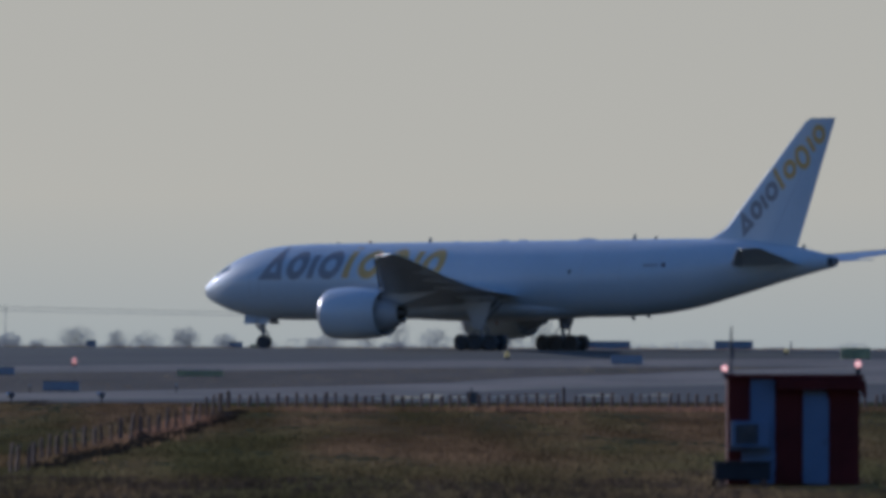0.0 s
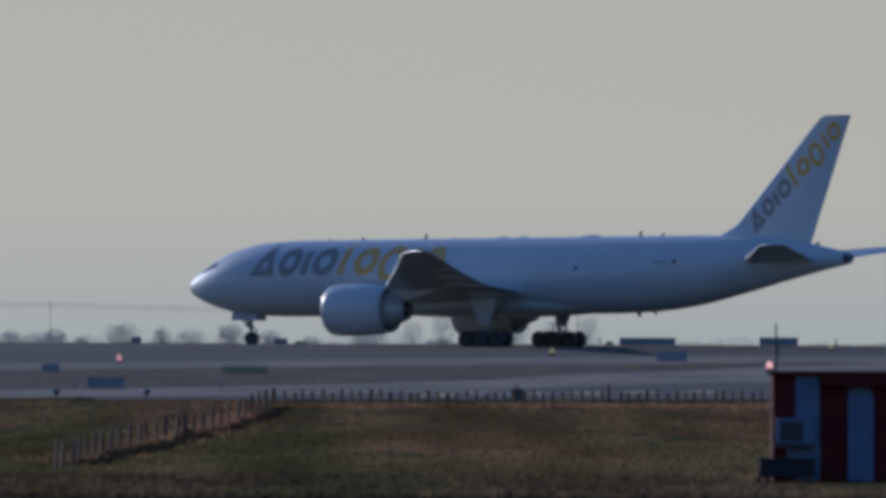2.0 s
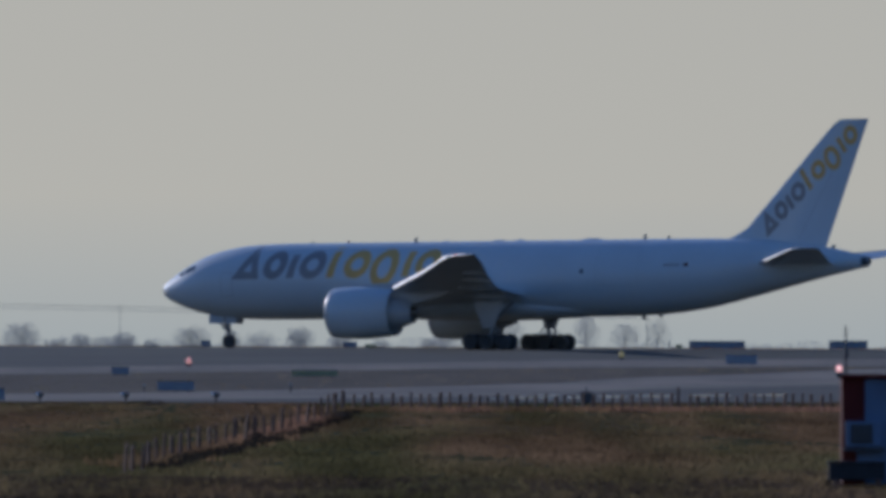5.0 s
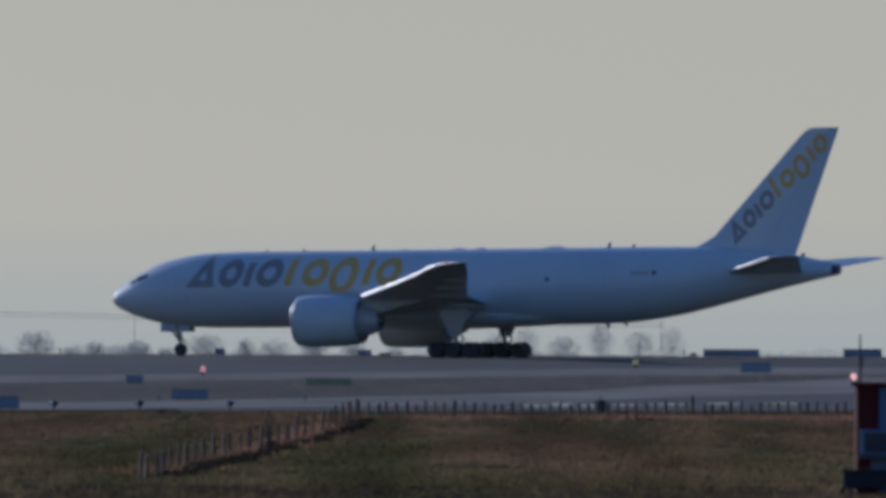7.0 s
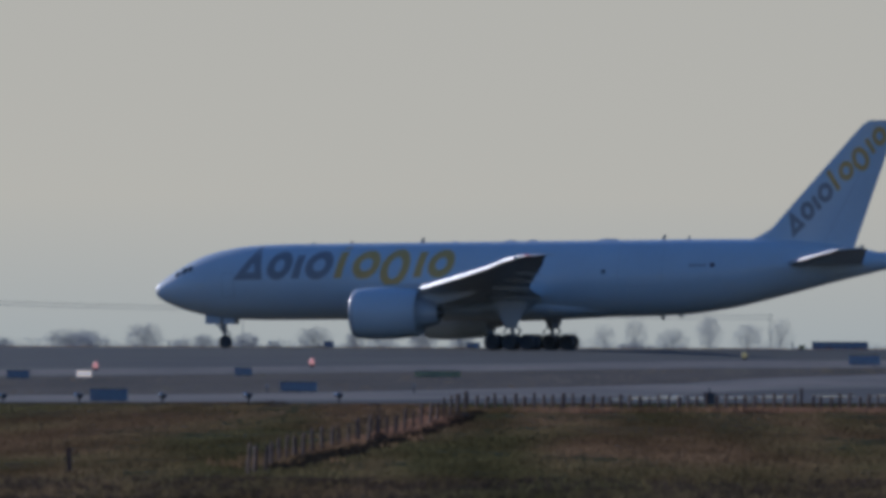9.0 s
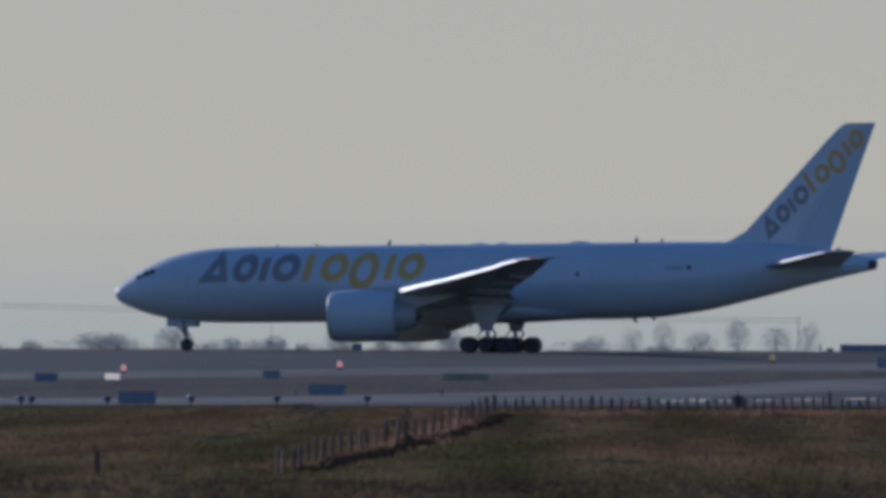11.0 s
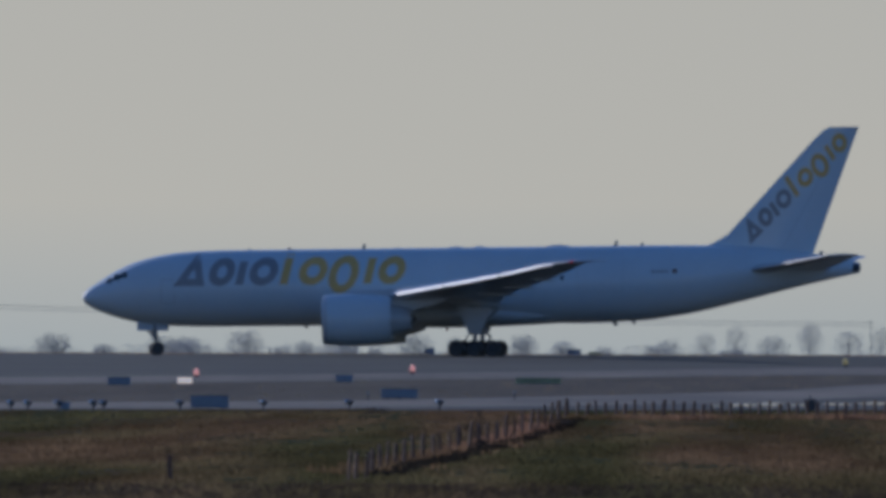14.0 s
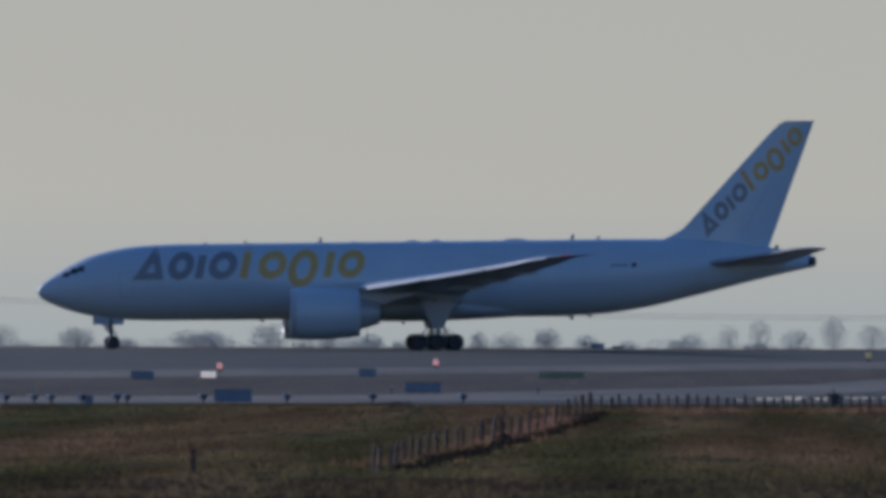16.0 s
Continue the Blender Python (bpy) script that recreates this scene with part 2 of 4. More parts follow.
def sheet(name, xs, near, far, material, lift, rows=24, label="", category=""):
    """A sheet that lies on the ground between two lines y = near(x) and y = far(x)."""
    bm = bmesh.new()
    rings = []
    for x in xs:
        a, b = near(x), far(x)
        ring = []
        for k in range(rows + 1):
            y = a + (b - a) * k / rows
            ring.append((x, y, ground_z(y) + lift))
        rings.append(ring)
    loft(bm, rings, closed=False, caps=False)
    ob = link(name, bm, material, smooth=True)
    return tagged(ob, label, category, kind="structure")


def make_ground():
    bm = bmesh.new()
    ys = sorted({*range(-400, 260, 40), *np.arange(260, 900, 4.0).tolist(), *np.arange(900, 1290, 8.0).tolist(),
                 *range(1300, 2000, 100), *range(2000, 5001, 500)})
    u = np.concatenate([np.linspace(-1600, -90, 9), np.arange(-85, 86, 1.0), np.linspace(90, 1600, 9)])
    rings = []
    for y in ys:
        ring = []
        for x in u:
            z = ground_z(y)
            if 260 < y < 855:
                z += 0.10 * (noise.noise((x * 0.22, y * 0.02, 1.0)) + 0.5 * noise.noise((x * 0.9, y * 0.07, 5.0)))
            ring.append((float(x), float(y), z))
        rings.append(ring)
    loft(bm, rings, closed=False, caps=False)
    tagged(link("ground", bm, GRASS, smooth=True), "brown and green winter grass airfield", "ground", kind="structure")


def make_pavement():
    xs = np.linspace(-75, 60, 46).tolist()

    def line(pts):
        px, py = [p[0] for p in pts], [p[1] for p in pts]
        return lambda x: float(np.interp(x, px, py))
    strip_far = line([(-75, 1060), (-58, 1071), (-27, 1100), (0, 1129), (27, 1139), (60, 1148)])
    strip_near = line([(-75, 1008), (-56, 1024), (-26, 1068), (0, 1095), (26, 1107), (60, 1118)])
    taxi_far = line([(-75, 893), (-49, 904), (-27.6, 924), (0, 1004), (4.6, 1038), (21.5, 1092), (34, 1112), (60, 1117)])
    taxi_near = line([(-75, 849), (-47, 860), (-26, 874), (0, 923), (4.3, 962), (19.7, 1000), (30, 1010), (60, 1020)])
    grass_edge = line([(-75, 846), (-46, 856), (-26, 866), (0, 877), (27, 887), (60, 897)])
    sheet("runway", xs, lambda x: strip_far(x), lambda x: 1240, ASPHALT, 0.012, 26, "dark grey asphalt runway", "runway")
    sheet("shoulder", xs, strip_near, lambda x: strip_far(x), CONCRETE, 0.016, 8, "pale concrete strip along the runway", "pavement")
    sheet("taxiway", xs, lambda x: taxi_near(x), taxi_far, CONCRETE, 0.020, 12, "pale concrete taxiway curving away", "taxiway")
    sheet("infield", xs, lambda x: taxi_far(x) + 0.5, lambda x: max(strip_near(x) - 0.5, taxi_far(x) + 1), INFIELD, 0.010, 12,
          "short brown winter turf between taxiway and runway", "grass")
    sheet("apron", [x for x in xs if x > -27], lambda x: grass_edge(x), lambda x: max(taxi_near(x), grass_edge(x) + 0.5), APRON, 0.016, 12,
          "dark damp asphalt beside the taxiway", "pavement")


def make_puddle(x, y, w, d, seed):
    bm = bmesh.new()
    vs = []
    for k in range(26):
        t = 2 * math.pi * k / 26
        r = 1 + 0.35 * noise.noise((math.cos(t) * 1.7 + seed, math.sin(t) * 1.7, 0.5))
        yy = y + d / 2 * r * math.sin(t)
        vs.append(bm.verts.new((x + w / 2 * r * math.cos(t), yy, ground_z(yy) + 0.034)))
    c = bm.verts.new((x, y, ground_z(y) + 0.034))
    for k in range(26):
        bm.faces.new((vs[k], vs[(k + 1) % 26], c))
    tagged(link("puddle", bm, WATER), "shallow bright puddle on the damp asphalt", "puddle", "puddles", "structure")


make_ground()
make_pavement()
for k, (x, y, w, d) in enumerate(((-2.2, 905, 1.8, 16), (-0.6, 910, 1.6, 22), (1.2, 908, 1.5, 14), (3.4, 912, 2.0, 12), (6.0, 917, 2.6, 10), (9.6, 922, 2.8, 9), (-3.8, 898, 1.0, 8), (13.2, 926, 2.2, 7))):
    make_puddle(x, y, w, d, k)


# ---------------------------------------------------------------- aircraft
# In its own space the nose points to -x and the left wing to -y; a is the distance aft of the nose.
MAIN_A, PITCH = 31.8, radians(0.85)
TILT = Matrix.Rotation(-PITCH, 4, "Y")
BODY = [(0.0, 5.02, 5.18, 0.06), (0.15, 4.72, 5.50, 0.36), (0.5, 4.42, 5.83, 0.72), (1.3, 4.02, 6.36, 1.20), (2.7, 3.50, 7.20, 1.86),
        (4.3, 3.10, 7.92, 2.38), (5.9, 2.86, 8.35, 2.72), (7.7, 2.72, 8.64, 2.95), (9.5, 2.66, 8.76, 3.06), (12.0, 2.64, 8.82, 3.10),
        (20.0, 2.62, 8.82, 3.10), (30.0, 2.62, 8.82, 3.10), (41.0, 2.62, 8.82, 3.10), (44.8, 2.74, 8.82, 3.06), (48.5, 3.16, 8.80, 2.84),
        (53.0, 4.13, 8.72, 2.30), (57.6, 5.25, 8.25, 1.50), (60.3, 5.86, 7.80, 0.90), (62.0, 6.22, 7.42, 0.48), (62.9, 6.40, 7.24, 0.30)]


def smooth_rows(table, a):
    """Monotone cubic through the table's rows."""
    t = np.array(table)
    x = t[:, 0]
    i = int(np.clip(np.searchsorted(x, a) - 1, 0, len(x) - 2))
    out = []
    for c in range(1, t.shape[1]):
        y = t[:, c]
        d = np.diff(y) / np.diff(x)
        m = [d[0]] + [0 if d[k - 1] * d[k] <= 0 else 2 * d[k - 1] * d[k] / (d[k - 1] + d[k]) for k in range(1, len(d))] + [d[-1]]
        h = x[i + 1] - x[i]
        s = np.clip((a - x[i]) / h, 0, 1)
        out.append(float((2 * s**3 - 3 * s**2 + 1) * y[i] + (s**3 - 2 * s**2 + s) * h * m[i]
                         + (-2 * s**3 + 3 * s**2) * y[i + 1] + (s**3 - s**2) * h * m[i + 1]))
    return out


def body_point(a, z, side=-1, out=0.0):
    zb, zt, hw = smooth_rows(BODY, a)
    s = np.clip((z - (zb + zt) / 2) / ((zt - zb) / 2), -0.999, 0.999)
    c = math.sqrt(1 - s * s)
    return Vector((a - MAIN_A, side * (hw + out) * c, (zb + zt) / 2 + ((zt - zb) / 2 + out) * s))


def fin_edges(z):
    lead = np.interp(z, [7.0, 8.6, 9.0, 9.6, 12.5, 18.2], [48.1, 50.25, 51.2, 52.25, 54.95, 60.24])
    trail = np.interp(z, [7.0, 18.2], [58.8, 62.95])
    return float(lead), float(trail)


def fin_half(a, z):
    lead, trail = fin_edges(z)
    s = np.clip((a - lead) / (trail - lead), 0, 1)
    return float((trail - lead) * 0.30 * (0.2969 * math.sqrt(s) - 0.126 * s - 0.3516 * s**2 + 0.2843 * s**3 - 0.1036 * s**4))


def foil(lat, lead, chord, z, thick, n=14, droop=0.0):
    """A closed wing section at y = lat."""
    s = [(1 - math.cos(math.pi * k / n)) / 2 for k in range(n + 1)]
    yt = [5 * thick * (0.2969 * math.sqrt(v) - 0.126 * v - 0.3516 * v**2 + 0.2843 * v**3 - 0.1036 * v**4) for v in s]
    cam_line = [0.02 * (1 - (2 * v - 1)**2) for v in s]
    top = [(lead + v * chord - MAIN_A, lat, z + chord * (cam_line[k] + yt[k] - droop * v)) for k, v in enumerate(s)]
    low = [(lead + v * chord - MAIN_A, lat, z + chord * (cam_line[k] - yt[k] - droop * v)) for k, v in enumerate(s)]
    return top + low[-2:0:-1]


WING = [(2.2, 19.9, 14.1, 4.25, 0.13), (3.1, 20.6, 13.2, 4.38, 0.13), (6.0, 22.6, 11.6, 4.62, 0.12), (9.6, 25.2, 9.5, 4.95, 0.11),
        (15.0, 29.1, 7.5, 5.52, 0.105), (20.0, 32.75, 5.8, 6.06, 0.10), (25.0, 36.4, 4.2, 6.66, 0.10), (29.3, 39.5, 2.6, 7.23, 0.10),
        (31.0, 41.1, 1.7, 7.33, 0.10), (32.0, 42.5, 0.95, 7.37, 0.09), (32.4, 43.2, 0.4, 7.39, 0.08)]


def wing_row(lat):
    return smooth_rows(WING, lat)


def stroke(bm, pts, width, place, closed=False):
    """A flat band of that width along a line of (u, v), laid on a surface by place(u, v)."""
    P = [np.array(p, float) for p in pts]
    if closed:
        P.append(P[0])
    line = [P[0]]
    for a, b in zip(P, P[1:]):
        k = max(1, int(np.linalg.norm(b - a) / 0.14))
        line += [a + (b - a) * j / k for j in range(1, k + 1)]
    rows = []
    for i, p in enumerate(line):
        if closed:
            t = line[(i + 1) % (len(line) - 1)] - line[(i - 1) % (len(line) - 1)]
        else:
            t = line[min(i + 1, len(line) - 1)] - line[max(i - 1, 0)]
        nrm = np.array([-t[1], t[0]]) / (np.linalg.norm(t) + 1e-9)
        rows.append([place(*(p + nrm * width * w)) for w in (-0.5, -0.25, 0, 0.25, 0.5)])
    loft(bm, rows, closed=False, caps=False)


def ring_pts(cu, cv, ru, rv, a0=0, a1=360, n=20):
    return [(cu + ru * math.cos(radians(a0 + (a1 - a0) * k / n)), cv + rv * math.sin(radians(a0 + (a1 - a0) * k / n)))
            for k in range(n + (0 if a1 - a0 == 360 else 1))]


def emblem(parent, place, size, names):
    """A slanted row of plain shapes, a dark grey half and a golden half; u runs along it, v up, in units of its height."""
    def on(u, v):
        return place((u + 0.22 * v) * size, v * size)
    w = 0.225
    bm = bmesh.new()
    tri = [(-0.02, -0.02), (0.50, 1.0), (0.86, -0.02)]
    cu, cv = sum(p[0] for p in tri) / 3 + 0.02, sum(p[1] for p in tri) / 3 - 0.05
    loop = [(a[0] + (b[0] - a[0]) * k / 12, a[1] + (b[1] - a[1]) * k / 12) for a, b in zip(tri, tri[1:] + tri[:1]) for k in range(12)]
    loft(bm, [[on(cu + (u - cu) * f, cv + (v - cv) * f) for u, v in loop] for f in (1.0, 0.82, 0.64, 0.46, 0.28)], caps=False)
    part(names, bm, LETTER_GREY, parent, "dark grey painted shape", smooth=True)
    shapes = [("grey", ring_pts(1.28, 0.37, 0.25, 0.29), True),
              ("grey", [(1.84, 0.0), (1.84, 0.66)], False), ("grey", ring_pts(2.46, 0.37, 0.29, 0.29), True),
              ("gold", [(3.10, 0.0), (3.10, 1.0)], False), ("gold", ring_pts(3.86, 0.37, 0.29, 0.29), True),
              ("gold", ring_pts(4.74, 0.27, 0.31, 0.42), True), ("gold", [(5.46, 0.0), (5.46, 0.72)], False),
              ("gold", ring_pts(6.08, 0.37, 0.27, 0.29), True)]
    for col, pts, closed in shapes:
        bm = bmesh.new()
        # the slant is applied in on(), so bands keep their width in the plane
        stroke(bm, pts, w, on, closed)
        part(names, bm, LETTER_GREY if col == "grey" else LETTER_GOLD, parent,
             "dark grey painted shape" if col == "grey" else "golden yellow painted shape", smooth=True)


def make_wheel(r, width, name="wheel"):
    """Axle along y, centred."""
    bm = bmesh.new()
    prof = [(-width * 0.32, r * 0.50), (-width * 0.5, r * 0.62), (-width * 0.5, r * 0.86), (-width * 0.36, r * 0.98), (0, r),
            (width * 0.36, r * 0.98), (width * 0.5, r * 0.86), (width * 0.5, r * 0.62), (width * 0.32, r * 0.50)]
    seg = 28
    rings = [[(q * math.cos(2 * math.pi * k / seg), y, q * math.sin(2 * math.pi * k / seg)) for k in range(seg)] for y, q in prof]
    loft(bm, rings, caps=True)
    for s in (-1, 1):
        rod(bm, (0, s * width * 0.20, 0), (0, s * width * 0.40, 0), r * 0.46, r * 0.34, 20, mi=1)
        for k in range(8):
            c, d = math.cos(k * math.pi / 4), math.sin(k * math.pi / 4)
            rod(bm, (r * 0.27 * c, s * width * 0.38, r * 0.27 * d), (r * 0.27 * c, s * width * 0.44, r * 0.27 * d), r * 0.06, seg=6, mi=1)
    me = link(name, bm, [TYRE, DARK], smooth=True)
    return me


WHEELS = []          # (object, x, y, z, radius)


def add_wheels(parent, r, width, spots):
    first = None
    for x, y, z in spots:
        if first is None:
            ob = first = make_wheel(r, width)
        else:
            ob = new("wheel", first.data)
        ob.parent = parent
        tagged(ob, "black tyre on a dark steel rim")
        WHEELS.append((ob, x, y, z, r))


def make_aircraft():
    plane = new("cargo_aircraft")
    tagged(plane, "white twin-engine cargo jet with grey and golden markings", "aircraft")

    def tilted(bm):
        bmesh.ops.transform(bm, matrix=TILT, verts=bm.verts[:])
        return bm

    def put(p):
        return TILT @ Vector(p)

    # fuselage
    bm = bmesh.new()
    stations = sorted({*[0, 0.05, 0.15, 0.3, 0.5, 0.8], *np.arange(1.2, 12, 0.5).tolist(), *range(12, 42, 2), *np.arange(42, 62.9, 0.9).tolist(), 62.9})
    seg = 56
    rings = []
    for a in stations:
        zb, zt, hw = smooth_rows(BODY, a)
        rings.append([(a - MAIN_A, hw * math.cos(2 * math.pi * k / seg), (zb + zt) / 2 + (zt - zb) / 2 * math.sin(2 * math.pi * k / seg))
                      for k in range(seg)])
    loft(bm, rings)
    fuselage = part("fuselage", tilted(bm), WHITE, plane, "white painted fuselage", smooth=True)
    # belly fairing
    bm = bmesh.new()
    rings = []
    for a in np.linspace(17, 43, 28):
        s = math.sin(math.pi * (a - 17) / 26)
        rings.append([(a - MAIN_A, (1.1 + 1.40 * s) * math.cos(t), 3.45 + (0.50 + 0.50 * s) * math.sin(t) * (1.1 if math.sin(t) < 0 else 1.4))
                      for t in np.linspace(0, 2 * math.pi, 33)[:-1]])
    loft(bm, rings)
    part("belly_fairing", tilted(bm), WHITE, plane, "white belly fairing", smooth=True)

    # cockpit windows, doors, small marks on the side
    def patch(a0, a1, z0, z1, out, side=-1, skew=0.0, n=6):
        b = bmesh.new()
        rows = []
        for i in range(n + 1):
            z = z0 + (z1 - z0) * i / n
            rows.append([body_point(a0 + (a1 - a0) * k / n + skew * (z - z0), z, side, out) for k in range(n + 1)])
        loft(b, rows, closed=False, caps=False)
        return tilted(b)
    for side in (-1, 1):
        for a0, a1, z0, z1, sk in ((1.95, 2.45, 6.25, 6.62, 0.6), (2.55, 3.15, 6.48, 6.95, 0.4), (3.25, 3.72, 6.66, 7.10, 0.15)):
            part("cockpit_window", patch(a0, a1, z0, z1, 0.012, side, sk), GLASS, plane, "dark cockpit window pane", smooth=True)
        for a0, z0, w, h in ((6.6, 4.55, 1.05, 1.95),):
            b = bmesh.new()
            for p0, p1 in (((a0, z0), (a0 + w, z0)), ((a0 + w, z0), (a0 + w, z0 + h)), ((a0 + w, z0 + h), (a0, z0 + h)), ((a0, z0 + h), (a0, z0))):
                stroke(b, [p0, p1], 0.05, lambda u, v, s=side: body_point(u, v, s, 0.010))
            part("door_seam", tilted(b), GREY_PAINT, plane, "thin grey outline of the crew door")
        part("tail_vent", patch(62.35, 62.86, 6.50, 7.14, 0.012, side), DARK, plane, "dark vent panel at the tail's end", smooth=True)
        part("small_window", patch(38.85, 39.15, 6.1, 6.42, 0.012, side), DARK, plane)
        part("flag_mark", patch(47.9, 48.25, 6.55, 6.85, 0.012, side), SHED_RED, plane, "small red painted mark")
        b = bmesh.new()
        for k in range(4):
            stroke(b, [(46.2 + k * 0.36, 6.68), (46.46 + k * 0.36, 6.68)], 0.2, lambda u, v, s=side: body_point(u, v, s, 0.012))
        part("marking_bars", tilted(b), LETTER_GREY, plane, "row of small grey bars")
    # cargo door seam on the left side
    b = bmesh.new()
    for p0, p1 in (((40.2, 5.1), (43.9, 5.1)), ((43.9, 5.1), (43.9, 8.2)), ((43.9, 8.2), (40.2, 8.2)), ((40.2, 8.2), (40.2, 5.1))):
        stroke(b, [p0, p1], 0.03, lambda u, v: body_point(u, v, -1, 0.008))
    part("cargo_door_seam", tilted(b), GREY_PAINT, plane, "thin outline of the main cargo door")

    # markings on both sides
    for side in (-1, 1):
        if side < 0:
            emblem(plane, lambda u, v: put(body_point(7.65 + u, 5.98 + v, -1, 0.014)), 2.86, "painted_shape")
        else:
            emblem(plane, lambda u, v: put(body_point(26.4 - u, 5.98 + v, 1, 0.014)), 2.78, "painted_shape")

    # antennas, beacons
    for a, hgt, ln in ((22.8, 0.38, 0.3), (43.2, 0.40, 0.3), (45.3, 0.24, 0.26), (13.5, 0.10, 0.3), (59.7, 0.26, 0.4)):
        zt = smooth_rows(BODY, a)[1]
        b = bmesh.new()
        loft(b, [[(a - MAIN_A - ln / 2, -0.05, zt - 0.1), (a - MAIN_A + ln / 2, -0.05, zt - 0.1), (a - MAIN_A + ln / 2, 0.05, zt - 0.1), (a - MAIN_A - ln / 2, 0.05, zt - 0.1)],
                 [(a - MAIN_A + ln * 0.1, -0.02, zt + hgt), (a - MAIN_A + ln * 0.7, -0.02, zt + hgt), (a - MAIN_A + ln * 0.7, 0.02, zt + hgt), (a - MAIN_A + ln * 0.1, 0.02, zt + hgt)]])
        part("blade_antenna", tilted(b), STEEL, plane, "small dark blade antenna")
    for a, ln, hgt in ((30.3, 1.3, 0.09), (32.2, 1.0, 0.10), (38.6, 2.0, 0.13), (25.6, 0.7, 0.05)):
        b = bmesh.new()
        zt = smooth_rows(BODY, a)[1]
        rings = [[(a - MAIN_A + ln * (s - 0.5), 0.3 * math.cos(t), zt - 0.06 + (hgt + 0.06) * math.sin(math.pi * s) ** 0.4 * math.sin(t))
                  for t in np.linspace(0, 2 * math.pi, 15)[:-1]] for s in np.linspace(0.02, 0.98, 9)]
        loft(b, rings)
        part("antenna_fairing", tilted(b), WHITE, plane, smooth=True)
    for a, hgt in ((43.0, 0.32), (44.5, 0.2), (18.0, 0.15)):
        zb = smooth_rows(BODY, a)[0]
        b = bmesh.new()
        loft(b, [[(a - MAIN_A - 0.2, -0.04, zb + 0.1), (a - MAIN_A + 0.2, -0.04, zb + 0.1), (a - MAIN_A + 0.2, 0.04, zb + 0.1), (a - MAIN_A - 0.2, 0.04, zb + 0.1)],
                 [(a - MAIN_A + 0.05, -0.02, zb - hgt), (a - MAIN_A + 0.3, -0.02, zb - hgt), (a - MAIN_A + 0.3, 0.02, zb - hgt), (a - MAIN_A + 0.05, 0.02, zb - hgt)]])
        part("belly_antenna", tilted(b), STEEL, plane)
    for a, up in ((16.8, 1), (29.5, -1)):
        zb, zt, _ = smooth_rows(BODY, a)
        b = bmesh.new()
        z = zt if up > 0 else zb - 0.35
        rod(b, (a - MAIN_A, 0, z - 0.05 * up), (a - MAIN_A, 0, z + 0.16 * up), 0.14, 0.07, 14)
        part("beacon", tilted(b), BEACON, plane, "small red beacon lens", smooth=True)

    # fin
    bm = bmesh.new()
    rings = []
    for z in [7.0, 7.8, 8.3, 8.6, 8.8, 9.0, 9.3, 9.6, 10.2, 11, 12.5, 14, 15.5, 17, 17.9, 18.1, 18.2]:
        lead, trail = fin_edges(z)
        if z > 17.8:
            lead += (z - 17.8) * 0.9
        ss = [(1 - math.cos(math.pi * k / 14)) / 2 for k in range(15)]
        left = [(lead + s * (trail - lead) - MAIN_A, -fin_half(lead + s * (trail - lead), z), z) for s in ss]
        right = [(x, -y, zz) for x, y, zz in left]
        rings.append(left + right[-2:0:-1])
    loft(bm, rings)
    part("fin", tilted(bm), WHITE, plane, "tall white swept fin", smooth=True)
    b = bmesh.new()
    for side in (-1, 1):
        def on_fin(u, v, s=side):
            return Vector((u - MAIN_A, s * (fin_half(u, v) + 0.008), v))
        lo, hi = fin_edges(8.6), fin_edges(17.6)
        stroke(b, [(lo[1] - 2.6, 8.6), (hi[1] - 0.95, 17.6)], 0.04, on_fin)
    part("rudder_seam", tilted(b), GREY_PAINT, plane)
    ang = radians(44.5)
    ca, sa = math.cos(ang), math.sin(ang)
    for side in (-1, 1):
        def fin_place(u, v, s=side):
            if s > 0:
                u = 11.3 - u
            a, z = 54.1 + u * ca - v * sa, 8.85 + u * sa + v * ca
            return put((a - MAIN_A, s * (fin_half(a, z) + 0.012), z))
        emblem(plane, fin_place, 1.76, "painted_shape")

    # tailplane
    for side in (-1, 1):
        bm = bmesh.new()
        rings = []
        for lat, lead, chord, z in ((0.3, 52.9, 7.4, 6.52), (1.8, 54.0, 6.3, 6.70), (5, 56.5, 4.9, 7.09), (8.5, 59.25, 3.25, 7.52), (10.3, 60.7, 2.4, 7.74), (10.7, 61.4, 1.7, 7.79), (10.8, 62.2, 0.8, 7.80)):
            rings.append(foil(side * lat, lead, chord, z, 0.095))
        loft(bm, rings)
        tail = part("tailplane", tilted(bm), GREY_PAINT, plane, "grey swept tailplane", smooth=True)
        bm = bmesh.new()
        rings = []
        for lat, lead, chord, z in ((2.2, 54.3, 6.1, 6.75), (5, 56.5, 4.9, 7.09), (8.5, 59.25, 3.25, 7.52), (10.3, 60.7, 2.4, 7.74)):
            sec = foil(side * lat, lead - 0.05, chord * 1.01, z, 0.125)
            n = 14
            rings.append(sec[4::-1] + sec[-1:-5:-1])
        loft(bm, rings, closed=False, caps=False)
        part("leading_edge", tilted(bm), BARE, tail, "bare metal leading edge", smooth=True)

    # wings
    for side in (-1, 1):
        bm = bmesh.new()
        lats = [2.2, 3.1, 4.5, 6, 8, 9.6, 12, 15, 17.5, 20, 22.5, 25, 27, 29.3, 30.2, 31, 31.6, 32, 32.25, 32.4]
        loft(bm, [foil(side * la, *wing_row(la)) for la in lats])
        wing = part("wing", tilted(bm), GREY_PAINT, plane, "long grey swept wing", smooth=True)
        for l0, l1 in ((4.5, 8.2), (11.2, 16.8), (17.0, 23.2), (23.4, 29.6)):
            bm = bmesh.new()
            rings = []
            for la in np.linspace(l0, l1, 8):
                le, ch, z, th = wing_row(la)
